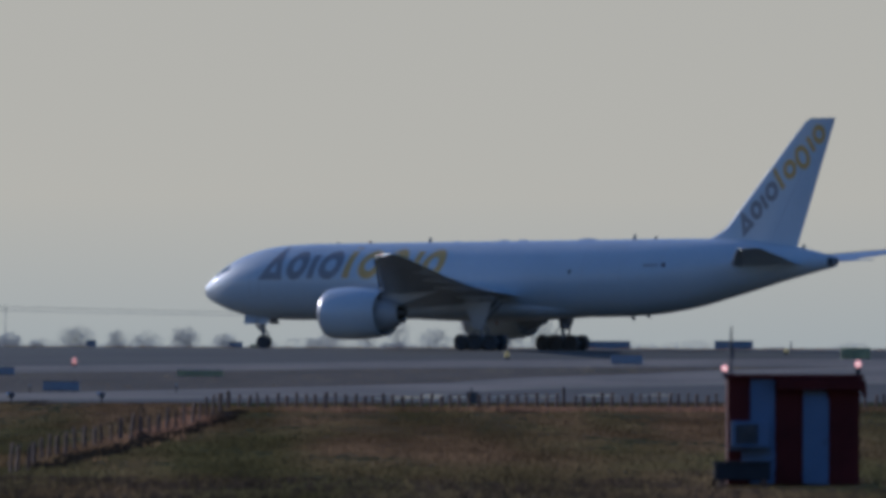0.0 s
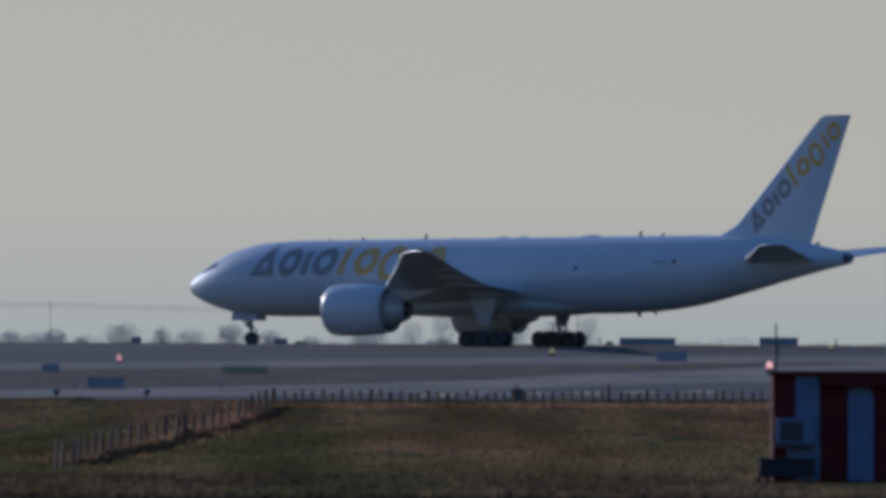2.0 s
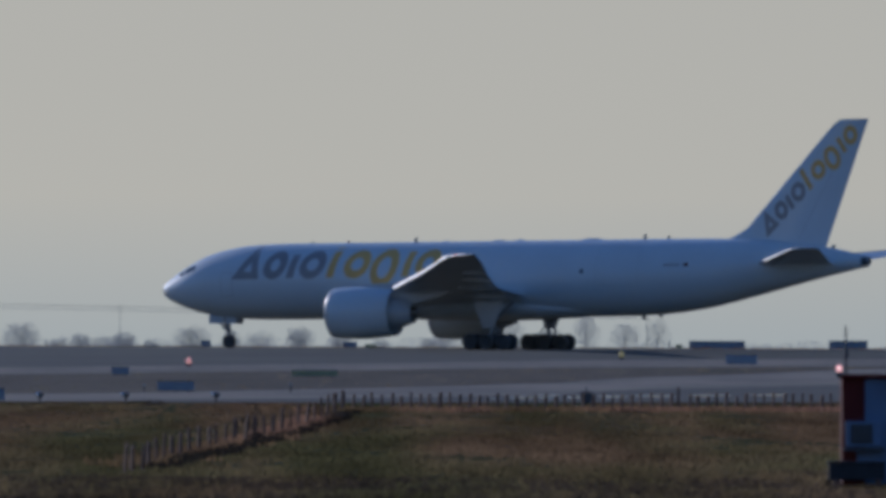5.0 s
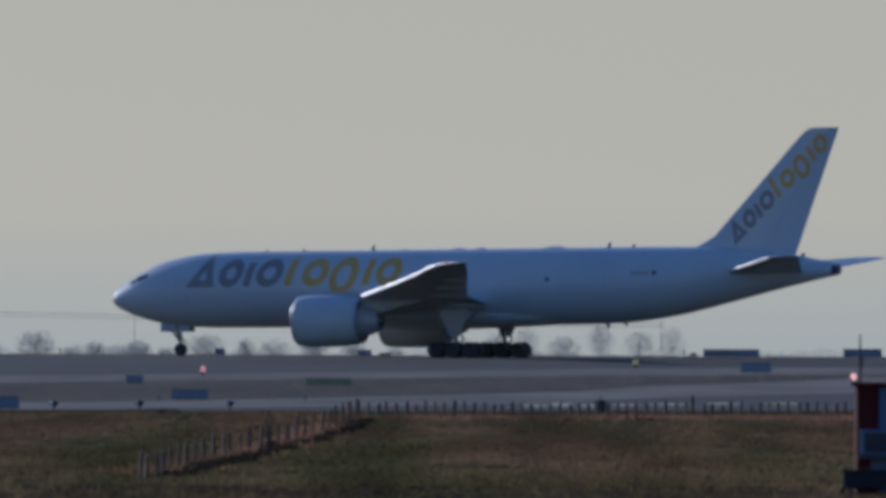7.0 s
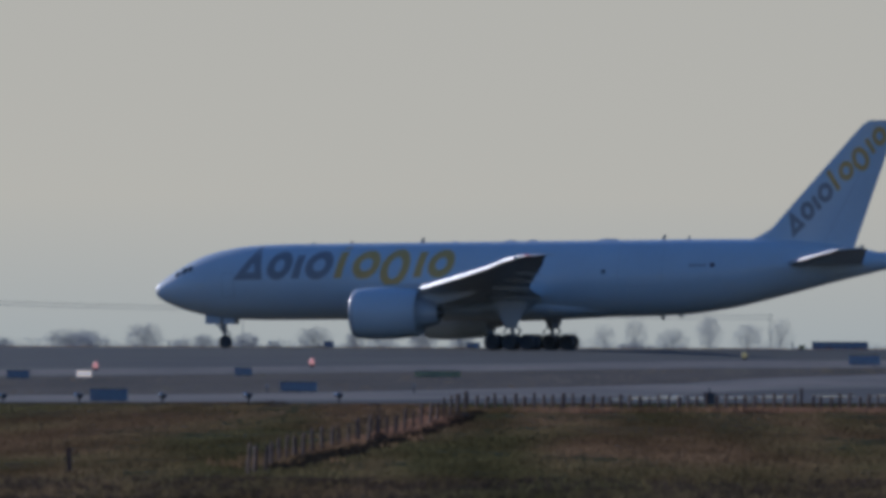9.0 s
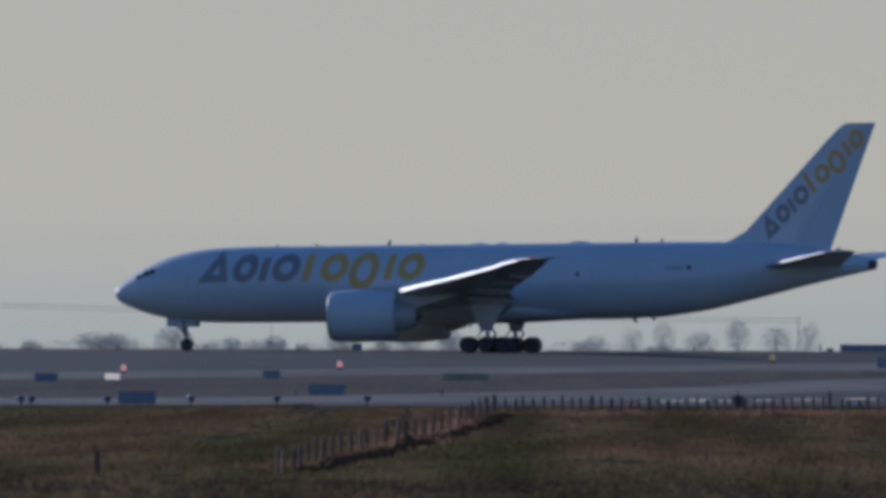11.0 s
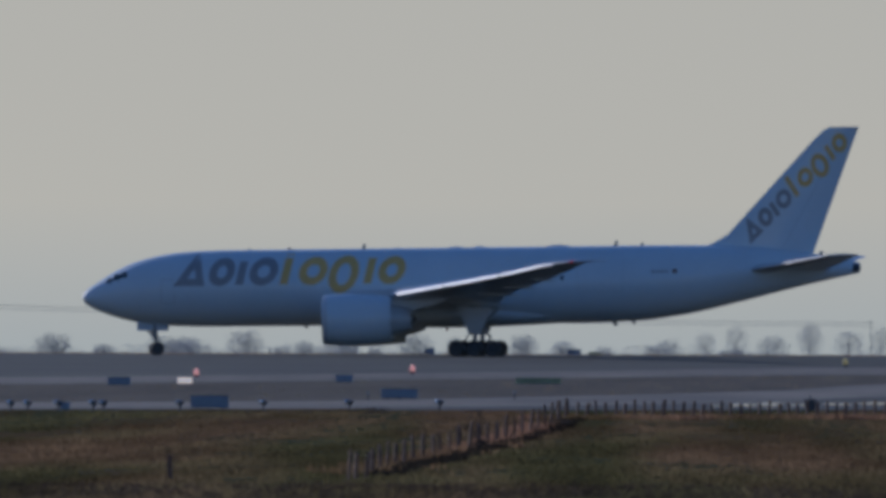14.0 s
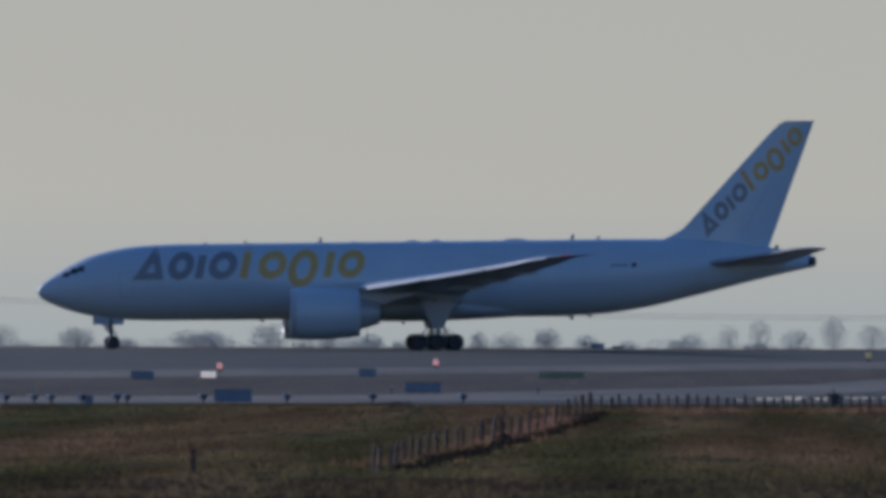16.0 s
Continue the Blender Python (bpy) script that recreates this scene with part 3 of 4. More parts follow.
                r, tall = 0.165 + 0.014 * ch, math.radians(68)
                x0, z0 = le - 0.20 - MAIN_A, z - 0.13 - 0.006 * ch
                arc = [(x0 + r * (1 - math.cos(t)), side * la, z0 + r * math.sin(t)) for t in np.linspace(-0.25, tall, 9)]
                rings.append(arc + [(x + 0.05, y, zz - 0.01) for x, y, zz in arc[-2:0:-1]])
            loft(bm, rings)
            part("slat", tilted(bm), BARE, wing, "extended bare metal leading edge slat", smooth=True)
        bm = bmesh.new()
        rings = []
        for la in np.linspace(29.7, 32.3, 7):
            le, ch, z, th = wing_row(la)
            sec = foil(side * la, le - 0.03, ch * 1.02, z, th * 1.25)
            rings.append(sec[4::-1] + sec[-1:-5:-1])
        loft(bm, rings, closed=False, caps=False)
        part("tip_edge", tilted(bm), BARE, wing, "bare metal edge of the raked wing tip", smooth=True)
        for l0, l1, drop in ((3.4, 9.3, 0.03), (11.0, 22.5, 0.03)):
            bm = bmesh.new()
            rings = []
            for la in np.linspace(l0, l1, 10):
                le, ch, z, th = wing_row(la)
                c = ch * 0.20
                sec = foil(side * la, le + ch * 0.81, c, z - 0.012 - ch * 0.003, 0.085, droop=drop)
                rings.append(sec)
            loft(bm, rings)
            part("flap", tilted(bm), GREY_PAINT, wing, "grey trailing edge flap, almost retracted", smooth=True)
        for la, ln, r in ((6.6, 4.4, 0.22), (12.6, 3.6, 0.15), (17.2, 2.9, 0.12), (21.6, 2.3, 0.10)):
            le, ch, z, th = wing_row(la)
            bm = bmesh.new()
            rings = []
            for s in np.linspace(0.01, 0.99, 13):
                k = math.sin(math.pi * s ** 0.8) ** 0.6
                x = le + ch * 0.62 + ln * s - MAIN_A
                zz = z - ch * 0.03 - 0.05 - 0.20 * max(0, s - 0.35)
                rings.append([(x, side * la + r * 0.55 * k * math.cos(t), zz + r * k * math.sin(t)) for t in np.linspace(0, 2 * math.pi, 15)[:-1]])
            loft(bm, rings)
            part("flap_fairing", tilted(bm), GREY_PAINT, wing, smooth=True)
        bm = bmesh.new()
        le, ch, z, th = wing_row(30.9)
        rod(bm, (le - 0.05 - MAIN_A, side * 30.8, z + 0.02), (le + 0.32 - MAIN_A, side * 31.1, z + 0.04), 0.075, 0.075, 10)
        part("navigation_light", tilted(bm), RED_LENS if side < 0 else WHITE_BOX, wing, "red wing light lens" if side < 0 else "clear wing light lens", smooth=True)
        bm = bmesh.new()
        rod(bm, (44.0 - MAIN_A, side * 32.2, 7.36), (43.3 - MAIN_A, side * 32.2, 7.38), 0.03, 0.05, 8)
        part("tail_light", tilted(bm), WHITE_BOX, wing)

        # engine
        ey, ez, e0 = side * 9.6, 3.05, 20.1 - MAIN_A
        bm = bmesh.new()
        turned(bm, [(0.55, 1.62), (0.25, 1.66), (0.06, 1.76), (0.0, 1.86), (0.08, 1.95), (0.4, 2.03), (1.2, 2.09), (2.2, 2.11), (3.4, 2.08), (4.6, 1.98), (5.5, 1.86), (5.52, 1.80), (4.6, 1.78)],
               e0, ey, ez, 48)
        engine = part("engine", tilted(bm), WHITE, plane, "large white round engine nacelle", smooth=True)
        bm = bmesh.new()
        turned(bm, [(0.60, 1.615), (0.25, 1.65), (0.055, 1.755), (-0.006, 1.86), (0.08, 1.957), (0.42, 2.04)], e0, ey, ez, 48)
        part("inlet_lip", tilted(bm), GREY_PAINT, engine, "pale grey inlet lip", smooth=True)
        bm = bmesh.new()
        turned(bm, [(0.55, 1.62), (1.8, 1.63), (1.82, 0.3)], e0, ey, ez, 48)
        part("inlet_duct", tilted(bm), DARK, engine, "dark inlet duct", smooth=True)
        bm = bmesh.new()
        turned(bm, [(0.85, 0.02), (1.1, 0.2), (1.6, 0.42), (1.78, 0.46)], e0, ey, ez, 24)
        for k in range(22):
            t = 2 * math.pi * k / 22
            box(bm, (e0 + 1.6, ey + 1.02 * math.cos(t), ez + 1.02 * math.sin(t)), (0.22, 0.10, 1.16), rx=-90 + math.degrees(t) + 180)
        part("fan", tilted(bm), DARK, engine, "dark fan blades and spinner", smooth=True)
        bm = bmesh.new()
        turned(bm, [(4.6, 1.36), (5.4, 1.34), (6.3, 1.12), (7.1, 0.86), (7.12, 0.78), (6.5, 0.76)], e0, ey, ez, 40)
        part("core_cowl", tilted(bm), GREY_PAINT, engine, "grey core cowl", smooth=True)
        bm = bmesh.new()
        turned(bm, [(6.4, 0.50), (7.1, 0.44), (7.4, 0.22), (7.55, 0.03)], e0, ey, ez, 24, caps=True)
        part("exhaust_plug", tilted(bm), HOT, engine, "pointed exhaust plug", smooth=True)
        bm = bmesh.new()
        rings = []
        for x, zlo, zhi, w in ((1.6, 4.9, 5.15, 0.10), (3.0, 4.7, 5.35, 0.24), (5.6, 4.0, 5.45, 0.30), (7.2, 3.7, 5.3, 0.28), (9.0, 4.2, 5.1, 0.20), (11.0, 4.75, 5.0, 0.06)):
            rings.append([(e0 + x, ey - w, zlo), (e0 + x, ey + w, zlo), (e0 + x, ey + w, zhi), (e0 + x, ey - w, zhi)])
        loft(bm, rings)
        part("pylon", tilted(bm), GREY_PAINT, engine, "grey engine pylon", bevel=0.03)
        bm = bmesh.new()
        loft(bm, [[(e0 + 1.3, ey - side * 1.55, ez + 1.3), (e0 + 2.7, ey - side * 1.55, ez + 1.3), (e0 + 2.7, ey - side * 1.58, ez + 1.35), (e0 + 1.3, ey - side * 1.58, ez + 1.35)],
                  [(e0 + 2.0, ey - side * 2.0, ez + 1.75), (e0 + 2.7, ey - side * 2.0, ez + 1.75), (e0 + 2.7, ey - side * 2.02, ez + 1.78), (e0 + 2.0, ey - side * 2.02, ez + 1.78)]])
        part("strake", tilted(bm), WHITE, engine)

        # main gear
        bm = bmesh.new()
        gy = side * 5.49
        rod(bm, (0.1, 0, 0.75), (0.0, 0, 2.2), 0.17, 0.17, 16)
        rod(bm, (0.0, 0, 1.9), (-0.1, 0, 4.5), 0.27, 0.27, 18)
        gear = part("main_gear", bm, STEEL, plane, "grey steel six-wheel main landing gear", smooth=True, at=pose(0.2, gy, 0))
        for name, rods in (("truck_beam", [((-1.45, 0, 0.66), (1.45, 0, 0.66), 0.18)]),
                           *[("axle", [((x, -0.72, 0.66), (x, 0.72, 0.66), 0.10)]) for x in (-1.46, 0, 1.46)],
                           ("drag_brace", [((0.05, 0, 2.1), (1.9, -side * 0.3, 3.9), 0.11)]),
                           ("side_brace", [((0.0, 0, 2.4), (-0.2, -side * 2.2, 4.0), 0.12)]),
                           ("torque_link", [((0.28, 0, 1.0), (0.75, 0, 1.55), 0.08), ((0.75, 0, 1.55), (0.25, 0, 2.1), 0.08)]),
                           ("truck_actuator", [((-0.3, 0, 0.9), (-0.75, 0, 1.35), 0.06), ((-0.75, 0, 1.35), (-0.25, 0, 2.0), 0.06)])):
            bm = bmesh.new()
            for p, q, r in rods:
                rod(bm, p, q, r, r, 10)
            part(name, bm, STEEL, gear, smooth=True)
        add_wheels(gear, 0.66, 0.50, [(x, y, 0.66) for x in (-1.46, 0, 1.46) for y in (-0.70, 0.70)])
        bm = bmesh.new()
        loft(bm, [[(-1.3, side * 0.42, 3.95), (1.35, side * 0.42, 3.95), (1.35, side * 0.48, 3.95), (-1.3, side * 0.48, 3.95)],
                  [(-0.95, side * 0.41, 2.9), (1.0, side * 0.41, 2.9), (1.0, side * 0.47, 2.9), (-0.95, side * 0.47, 2.9)],
                  [(-0.6, side * 0.40, 2.2), (0.65, side * 0.40, 2.2), (0.65, side * 0.46, 2.2), (-0.6, side * 0.46, 2.2)],
                  [(-0.45, side * 0.38, 1.75), (0.5, side * 0.38, 1.75), (0.5, side * 0.43, 1.75), (-0.45, side * 0.43, 1.75)]])
        part("gear_door", bm, GREY_PAINT, gear, "grey strut door")

    # nose gear
    nx = 5.94 - MAIN_A
    bm = bmesh.new()
    rod(bm, (0, 0, 0.54), (-0.1, 0, 1.5), 0.14, 0.14, 14)
    rod(bm, (-0.08, 0, 1.3), (-0.25, 0, 2.9), 0.22, 0.27, 14)
    nose = part("nose_gear", bm, STEEL, plane, "grey steel steered nose gear", smooth=True, at=pose(nx, 0, 0, 0, 0, 20))
    for name, rods in (("axle", [((0, -0.42, 0.54), (0, 0.42, 0.54), 0.09)]), ("drag_brace", [((-0.12, 0, 1.55), (-1.6, 0, 2.6), 0.08)]),
                       ("torque_link", [((0.12, 0, 0.75), (0.42, 0, 1.1), 0.06), ((0.42, 0, 1.1), (0.08, 0, 1.5), 0.06)]),
                       ("steering_cylinder", [((-0.38, -0.37, 1.62), (-0.38, 0.37, 1.62), 0.12)])):
        bm = bmesh.new()
        for p, q, r in rods:
            rod(bm, p, q, r, r, 10)
        part(name, bm, STEEL, nose, smooth=True)
    add_wheels(nose, 0.54, 0.40, [(0, -0.36, 0.54), (0, 0.36, 0.54)])
    for s in (-1, 1):
        bm = bmesh.new()
        rod(bm, (-0.52, s * 0.25, 1.66), (-0.42, s * 0.25, 1.66), 0.10, 0.10, 12)
        part("taxi_light", bm, WHITE_BOX, nose, "round clear taxi light")
    for s in (-1, 1):
        for x0, x1 in ((-1.55, -0.15), (-0.05, 1.0)):
            bm = bmesh.new()
            loft(bm, [[(nx + x0, s * 0.52, 2.75), (nx + x1, s * 0.52, 2.75), (nx + x1, s * 0.56, 2.75), (nx + x0, s * 0.56, 2.75)],
                      [(nx + x0 + 0.05, s * 0.72, 1.98), (nx + x1 - 0.1, s * 0.72, 1.98), (nx + x1 - 0.1, s * 0.76, 1.98), (nx + x0 + 0.05, s * 0.76, 1.98)]])
            part("nose_gear_door", bm, GREY_PAINT, plane, "grey open nose gear door")
    # exhaust of the tail cone
    bm = bmesh.new()
    rod(bm, (62.55 - MAIN_A, 0, 6.84), (62.98 - MAIN_A, 0, 6.84), 0.36, 0.27, 18)
    part("tail_exhaust", tilted(bm), DARK, plane, "dark tail cone exhaust", smooth=True)
    return plane


plane = make_aircraft()

# seconds, heading away from the side view in degrees, x, y of the main gear
TAXI = [(0, 36.77, 6.2, 1189.62), (0.5, 35.75, 5.34, 1190.28), (1, 34.66, 4.45, 1190.91), (1.5, 33.55, 3.54, 1191.55), (2, 32.42, 2.64, 1192.11),
        (2.5, 31.23, 1.73, 1192.7), (3, 29.93, 0.8, 1193.24), (3.5, 28.58, -0.18, 1193.8), (4, 27.3, -1.19, 1194.35), (6.5, 21.7, -6.48, 1196.8),
        (7, 20.58, -7.6, 1197.26), (7.5, 19.55, -8.72, 1197.66), (8, 18.54, -9.86, 1198.06), (8.5, 17.5, -11.02, 1198.46), (8.7, 17.07, -11.49, 1198.61),
        (11, 11.05, -16.95, 1197.5), (11.5, 9.58, -18.2, 1197.23), (12, 8.08, -19.46, 1196.93), (12.5, 6.52, -20.73, 1196.6), (13, 4.95, -22.04, 1196.73),
        (13.5, 3.42, -23.34, 1196.82), (14, 1.92, -24.66, 1196.88), (14.5, 0.45, -25.99, 1196.91), (15, -1.0, -27.35, 1196.9), (15.5, -2.44, -28.72, 1196.86),
        (16, -3.89, -30.08, 1196.79)]


# ---------------------------------------------------------------- things on the airfield
def stand(ob, x, y, rz=0.0, dz=0.0):
    ob.matrix_basis = pose(x, y, ground_z(y) + dz, 0, 0, rz)
    return ob


def make_sign(w, h, legs, material, label, rise=0.12, name="taxiway_sign", depth=0.22):
    """A box sign on short legs: cabinet, rim, legs."""
    ob = tagged(new(name), label, "sign")
    bm = bmesh.new()
    box(bm, (0, 0, rise + h / 2), (w, depth, h))
    part("cabinet", bm, material, ob, bevel=0.02)
    for z in (rise + 0.02, rise + h - 0.02):
        bm = bmesh.new()
        box(bm, (0, 0, z), (w + 0.03, depth + 0.03, 0.04))
        part("rim", bm, DARK, ob)
    for k in range(legs):
        bm = bmesh.new()
        x = (k - (legs - 1) / 2) * w / legs
        rod(bm, (x, 0, -0.15), (x, 0, rise + 0.02), 0.04, 0.04, 8)
        part("leg", bm, DARK, ob)
    return ob


def make_edge_light():
    k = 1.1
    ob = tagged(new("edge_light"), "small dark elevated light with a pale glass dome", "airfield light", "lights along the taxiway edge")
    bm = bmesh.new()
    rod(bm, (0, 0, -0.1), (0, 0, 0.34 * k), 0.06, 0.05, 10)
    part("stem", bm, DARK, ob)
    bm = bmesh.new()
    rod(bm, (0, 0, 0.30 * k), (0.10 * k, -0.04, 0.52 * k), 0.12 * k, 0.16 * k, 14)
    part("housing", bm, DARK, ob, smooth=True)
    bm = bmesh.new()
    bmesh.ops.create_uvsphere(bm, u_segments=14, v_segments=8, radius=0.12 * k, matrix=pose(-0.13 * k, -0.10, 0.44 * k))
    part("lens", bm, LENS, ob, "pale bright reflector lens", smooth=True)
    return ob


def make_marker_lamp(name, material, w, h, label, category):
    ob = tagged(new(name), label, category)
    bm = bmesh.new()
    box(bm, (0, 0, 0.10), (w * 0.9, 0.22, 0.20))
    part("base", bm, DARK, ob, bevel=0.02)
    bm = bmesh.new()
    rod(bm, (0, 0, 0.18), (0, 0, h * 0.7), w * 0.42, w * 0.45, 16)
    rod(bm, (0, 0, h * 0.7), (0, 0, h), w * 0.45, w * 0.18, 16)
    part("lens", bm, material, ob, smooth=True)
    return ob


def make_crate(w, h, d, material, label, name="equipment_cabinet"):
    ob = tagged(new(name), label, "cabinet")
    bm = bmesh.new()
    box(bm, (0, 0, h / 2 - 0.05), (w, d, h + 0.1))
    part("housing", bm, material, ob, bevel=0.03)
    bm = bmesh.new()
    box(bm, (0, 0, h + 0.03), (w + 0.08, d + 0.08, 0.06))
    part("lid", bm, material, ob, bevel=0.015)
    for k in range(3):
        bm = bmesh.new()
        box(bm, ((k - 1) * w * 0.31, -d / 2 - 0.012, h * 0.48), (w * 0.27, 0.024, h * 0.66))
        part("panel", bm, material, ob)
    return ob


def make_shed():
    """Red and white equipment shelter; its front faces -y, its origin at the front's middle."""
    ob = tagged(new("equipment_shelter"), "red and blue-grey striped equipment shelter in shaded paint tones, with a cooling unit", "shelter")
    W, H, D = 3.10, 2.48, 2.6
    # walls in vertical stripes, each a panel of its own
    edges = [(-1.55, -1.02, 0), (-1.02, -0.44, 1), (-0.44, 0.22, 0), (0.22, 0.78, 1), (0.78, 1.55, 0)]
    bm = bmesh.new()
    box(bm, (0, D / 2 + 0.03, H / 2), (W - 0.02, D - 0.02, H))
    part("wall", bm, SHED_RED, ob, "red body, shade put into its paint")
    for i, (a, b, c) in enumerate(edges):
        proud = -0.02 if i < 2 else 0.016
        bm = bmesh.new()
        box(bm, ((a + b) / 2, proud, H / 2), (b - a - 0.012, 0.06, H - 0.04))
        part("stripe_panel", bm, SHED_WHITE if c else SHED_RED, ob, "panel in a shaded blue-grey paint tone" if c else "panel in a shaded red paint tone", bevel=0.008)
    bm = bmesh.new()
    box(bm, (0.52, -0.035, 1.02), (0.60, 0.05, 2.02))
    door = part("door", bm, SHED_WHITE, ob, "narrow door, shade put into its blue-grey paint", bevel=0.01)
    bm = bmesh.new()
    box(bm, (0.74, -0.08, 1.0), (0.03, 0.06, 0.14))
    part("handle", bm, DARK, door)
    bm = bmesh.new()
    box(bm, (0.02, D / 2 - 0.05, H + 0.05), (W + 0.14, D + 0.34, 0.10))
    part("roof", bm, SHED_RED, ob, "flat red roof in the same darkened paint", bevel=0.02)
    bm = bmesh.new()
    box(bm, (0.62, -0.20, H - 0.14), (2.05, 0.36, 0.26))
    part("canopy", bm, SHED_RED, ob, "red canopy over the door, shade put into its paint", bevel=0.02)
    bm = bmesh.new()
    rod(bm, (1.60, 0.02, H - 0.05), (1.66, 0.02, H - 0.42), 0.10, 0.05, 10)
    part("roof_gutter", bm, SHED_RED, ob)
    # cooling unit on a bracket
    bm = bmesh.new()
    box(bm, (-1.03, -0.26, 1.18), (0.86, 0.36, 0.60))
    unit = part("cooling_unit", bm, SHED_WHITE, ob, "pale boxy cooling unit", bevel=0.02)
    bm = bmesh.new()
    box(bm, (-1.10, -0.445, 1.18), (0.52, 0.03, 0.46))
    part("fan_grille", bm, BATTERY, unit, "dark square fan grille", bevel=0.008)
    for k in range(5):
        bm = bmesh.new()
        box(bm, (-1.10, -0.47, 1.02 + 0.09 * k), (0.46, 0.012, 0.014))
        part("grille_bar", bm, STEEL, unit)
    bm = bmesh.new()
    box(bm, (-1.03, -0.24, 0.82), (0.98, 0.42, 0.06))
    part("bracket", bm, DARK, ob)
    bm = bmesh.new()
    box(bm, (-0.82, -0.03, 0.55), (0.78, 0.06, 0.46))
    part("vent_panel", bm, SHED_WHITE, ob, bevel=0.01)
    # aerial on the roof and two obstruction lights
    bm = bmesh.new()
    rod(bm, (-1.46, 0.3, H + 0.08), (-1.46, 0.3, H + 1.22), 0.035, 0.02, 8)
    rod(bm, (-1.46, 0.3, H + 0.45), (-1.46, 0.3, H + 0.72), 0.06, 0.06, 8)
    part("aerial", bm, DARK, ob, "thin dark roof aerial")
    for x, up in ((-1.62, 0.06), (1.50, 0.17)):
        bm = bmesh.new()
        rod(bm, (x, -0.05, H + 0.02), (x, -0.05, H + 0.10 + up), 0.07, 0.07, 12)
        base = part("lamp_base", bm, DARK, ob)
        bm = bmesh.new()
        bmesh.ops.create_uvsphere(bm, u_segments=16, v_segments=10, radius=0.066, matrix=pose(x, -0.05, H + 0.17 + up) @ Matrix.Diagonal((1, 1, 1.25, 1)))
        part("lamp_glass", bm, RED_HOT, base, "glowing pink-red obstruction light", smooth=True)
    return ob


def make_tank():
    ob = tagged(new("battery_box"), "dark steel box on skids beside the shelter", "box")
    bm = bmesh.new()
    box(bm, (0, 0, 0.30), (1.32, 0.7, 0.40))
    part("body", bm, BATTERY, ob, bevel=0.03)
    bm = bmesh.new()
    box(bm, (0, 0, 0.52), (1.38, 0.76, 0.05))
    part("lid", bm, BATTERY, ob, bevel=0.01)
    for x in (-0.5, 0.5):
        bm = bmesh.new()
        box(bm, (x, 0, 0.02), (0.12, 0.7, 0.2))
        part("skid", bm, WOOD_POST, ob)
    return ob


SHED_Y = 346.8
stand(make_shed(), 8.22, SHED_Y)
stand(make_tank(), 7.00, SHED_Y - 1.0)

for x, y, w, h, legs in ((-30.67, 1040.5, 1.2, 0.52, 2), (-24.02, 933, 2.3, 0.60, 3), (-33.38, 865.8, 2.2, 0.72, 3), (-45.44, 1016.7, 1.55, 0.54, 2), (13.8, 1110, 2.33, 0.68, 3)):
    stand(tagged(make_sign(w, h, legs, SIGN_BLUE, "blue box sign on short legs beside the taxiway"), group="airfield signs"), x, y)
stand(make_sign(3.2, 0.42, 4, GREEN_DARK, "long low green board on legs, lightened for its unlit front", name="low_board", rise=0.08), -16.98, 1037.8)
stand(make_crate(4.75, 0.58, 1.0, SIGN_BLUE, "very long blue-grey cabinet beyond the runway"), 13.6, 1262)
stand(make_crate(3.27, 0.64, 1.0, SIGN_BLUE, "long blue-grey cabinet beyond the runway"), 24.78, 1262)
stand(make_crate(2.25, 0.80, 0.9, GREEN_DARK, "green cabinet at the runway's edge, lightened for its unlit front"), 31.79, 1141)
stand(make_crate(0.86, 0.50, 0.6, SIGN_BLUE, "small blue cabinet on the grass crest"), -29.77, 1255)
stand(make_crate(1.15, 0.42, 0.6, SIGN_BLUE, "small blue cabinet on the grass crest"), -17.52, 1255)
# white box that gets its brightness from emission
lit = make_sign(1.0, 0.50, 2, WHITE_GLOW, "small white box with glowing faces on short legs", name="lit_sign", rise=0.10)
stand(lit, -41.26, 1025.5, 6)
for x, y in ((-27.27, 1097), (-42.47, 1076)):
    stand(make_marker_lamp("runway_guard_light", RED_LAMP, 0.44, 0.66, "small pink-red lit lamp on a dark base", "airfield light"), x, y)
for x, y, h in ((4.93, 1135, 0.64), (26.84, 1157.7, 0.48)):
    stand(make_marker_lamp("yellow_marker", YELLOW, 0.46, h, "small pale yellow marker with an added faint glow on a dark base", "airfield marker"), x, y)

stand(make_crate(0.95, 0.20, 0.5, GREEN_DARK, "very low dark cabinet on the grass crest"), -15.80, 1255)
stand(make_crate(0.50, 0.26, 0.4, GREEN_DARK, "tiny low cabinet on the grass crest"), 10.3, 1255)
stand(make_crate(0.52, 0.40, 0.4, SIGN_BLUE, "small blue box beside the taxiway's edge lights"), -41.75, 864)


def make_stake(h, label):
    ob = tagged(new("marker_stake"), label, "stake", "airfield stakes")
    bm = bmesh.new()
    rod(bm, (0, 0, -0.15), (0, 0, h * 0.72), 0.055, 0.05, 8)
    part("shaft", bm, DARK, ob)
    bm = bmesh.new()
    rod(bm, (0, 0, h * 0.70), (0, 0, h), 0.085, 0.06, 10)
    part("cap", bm, STEEL, ob, "dull steel cap")
    return ob


for x, y, h in ((-30.63, 1255, 0.42), (-1.16, 1255, 0.45), (29.5, 1255, 0.62), (-60.9, 1255, 0.55), (-43.3, 1255, 0.55), (9.5, 1255, 0.65)):
    stand(make_stake(h, "thin dark stake on the grass crest"), x, y)
for x, y, h in ((-16.8, 935, 0.62), (-26.0, 933, 0.55)):
    stand(make_stake(h, "thin dark stake in the mown grass"), x, y)

bin_ob = tagged(new("dark_bin"), "dark blue bin with a short post on its lid", "bin")
bm = bmesh.new()
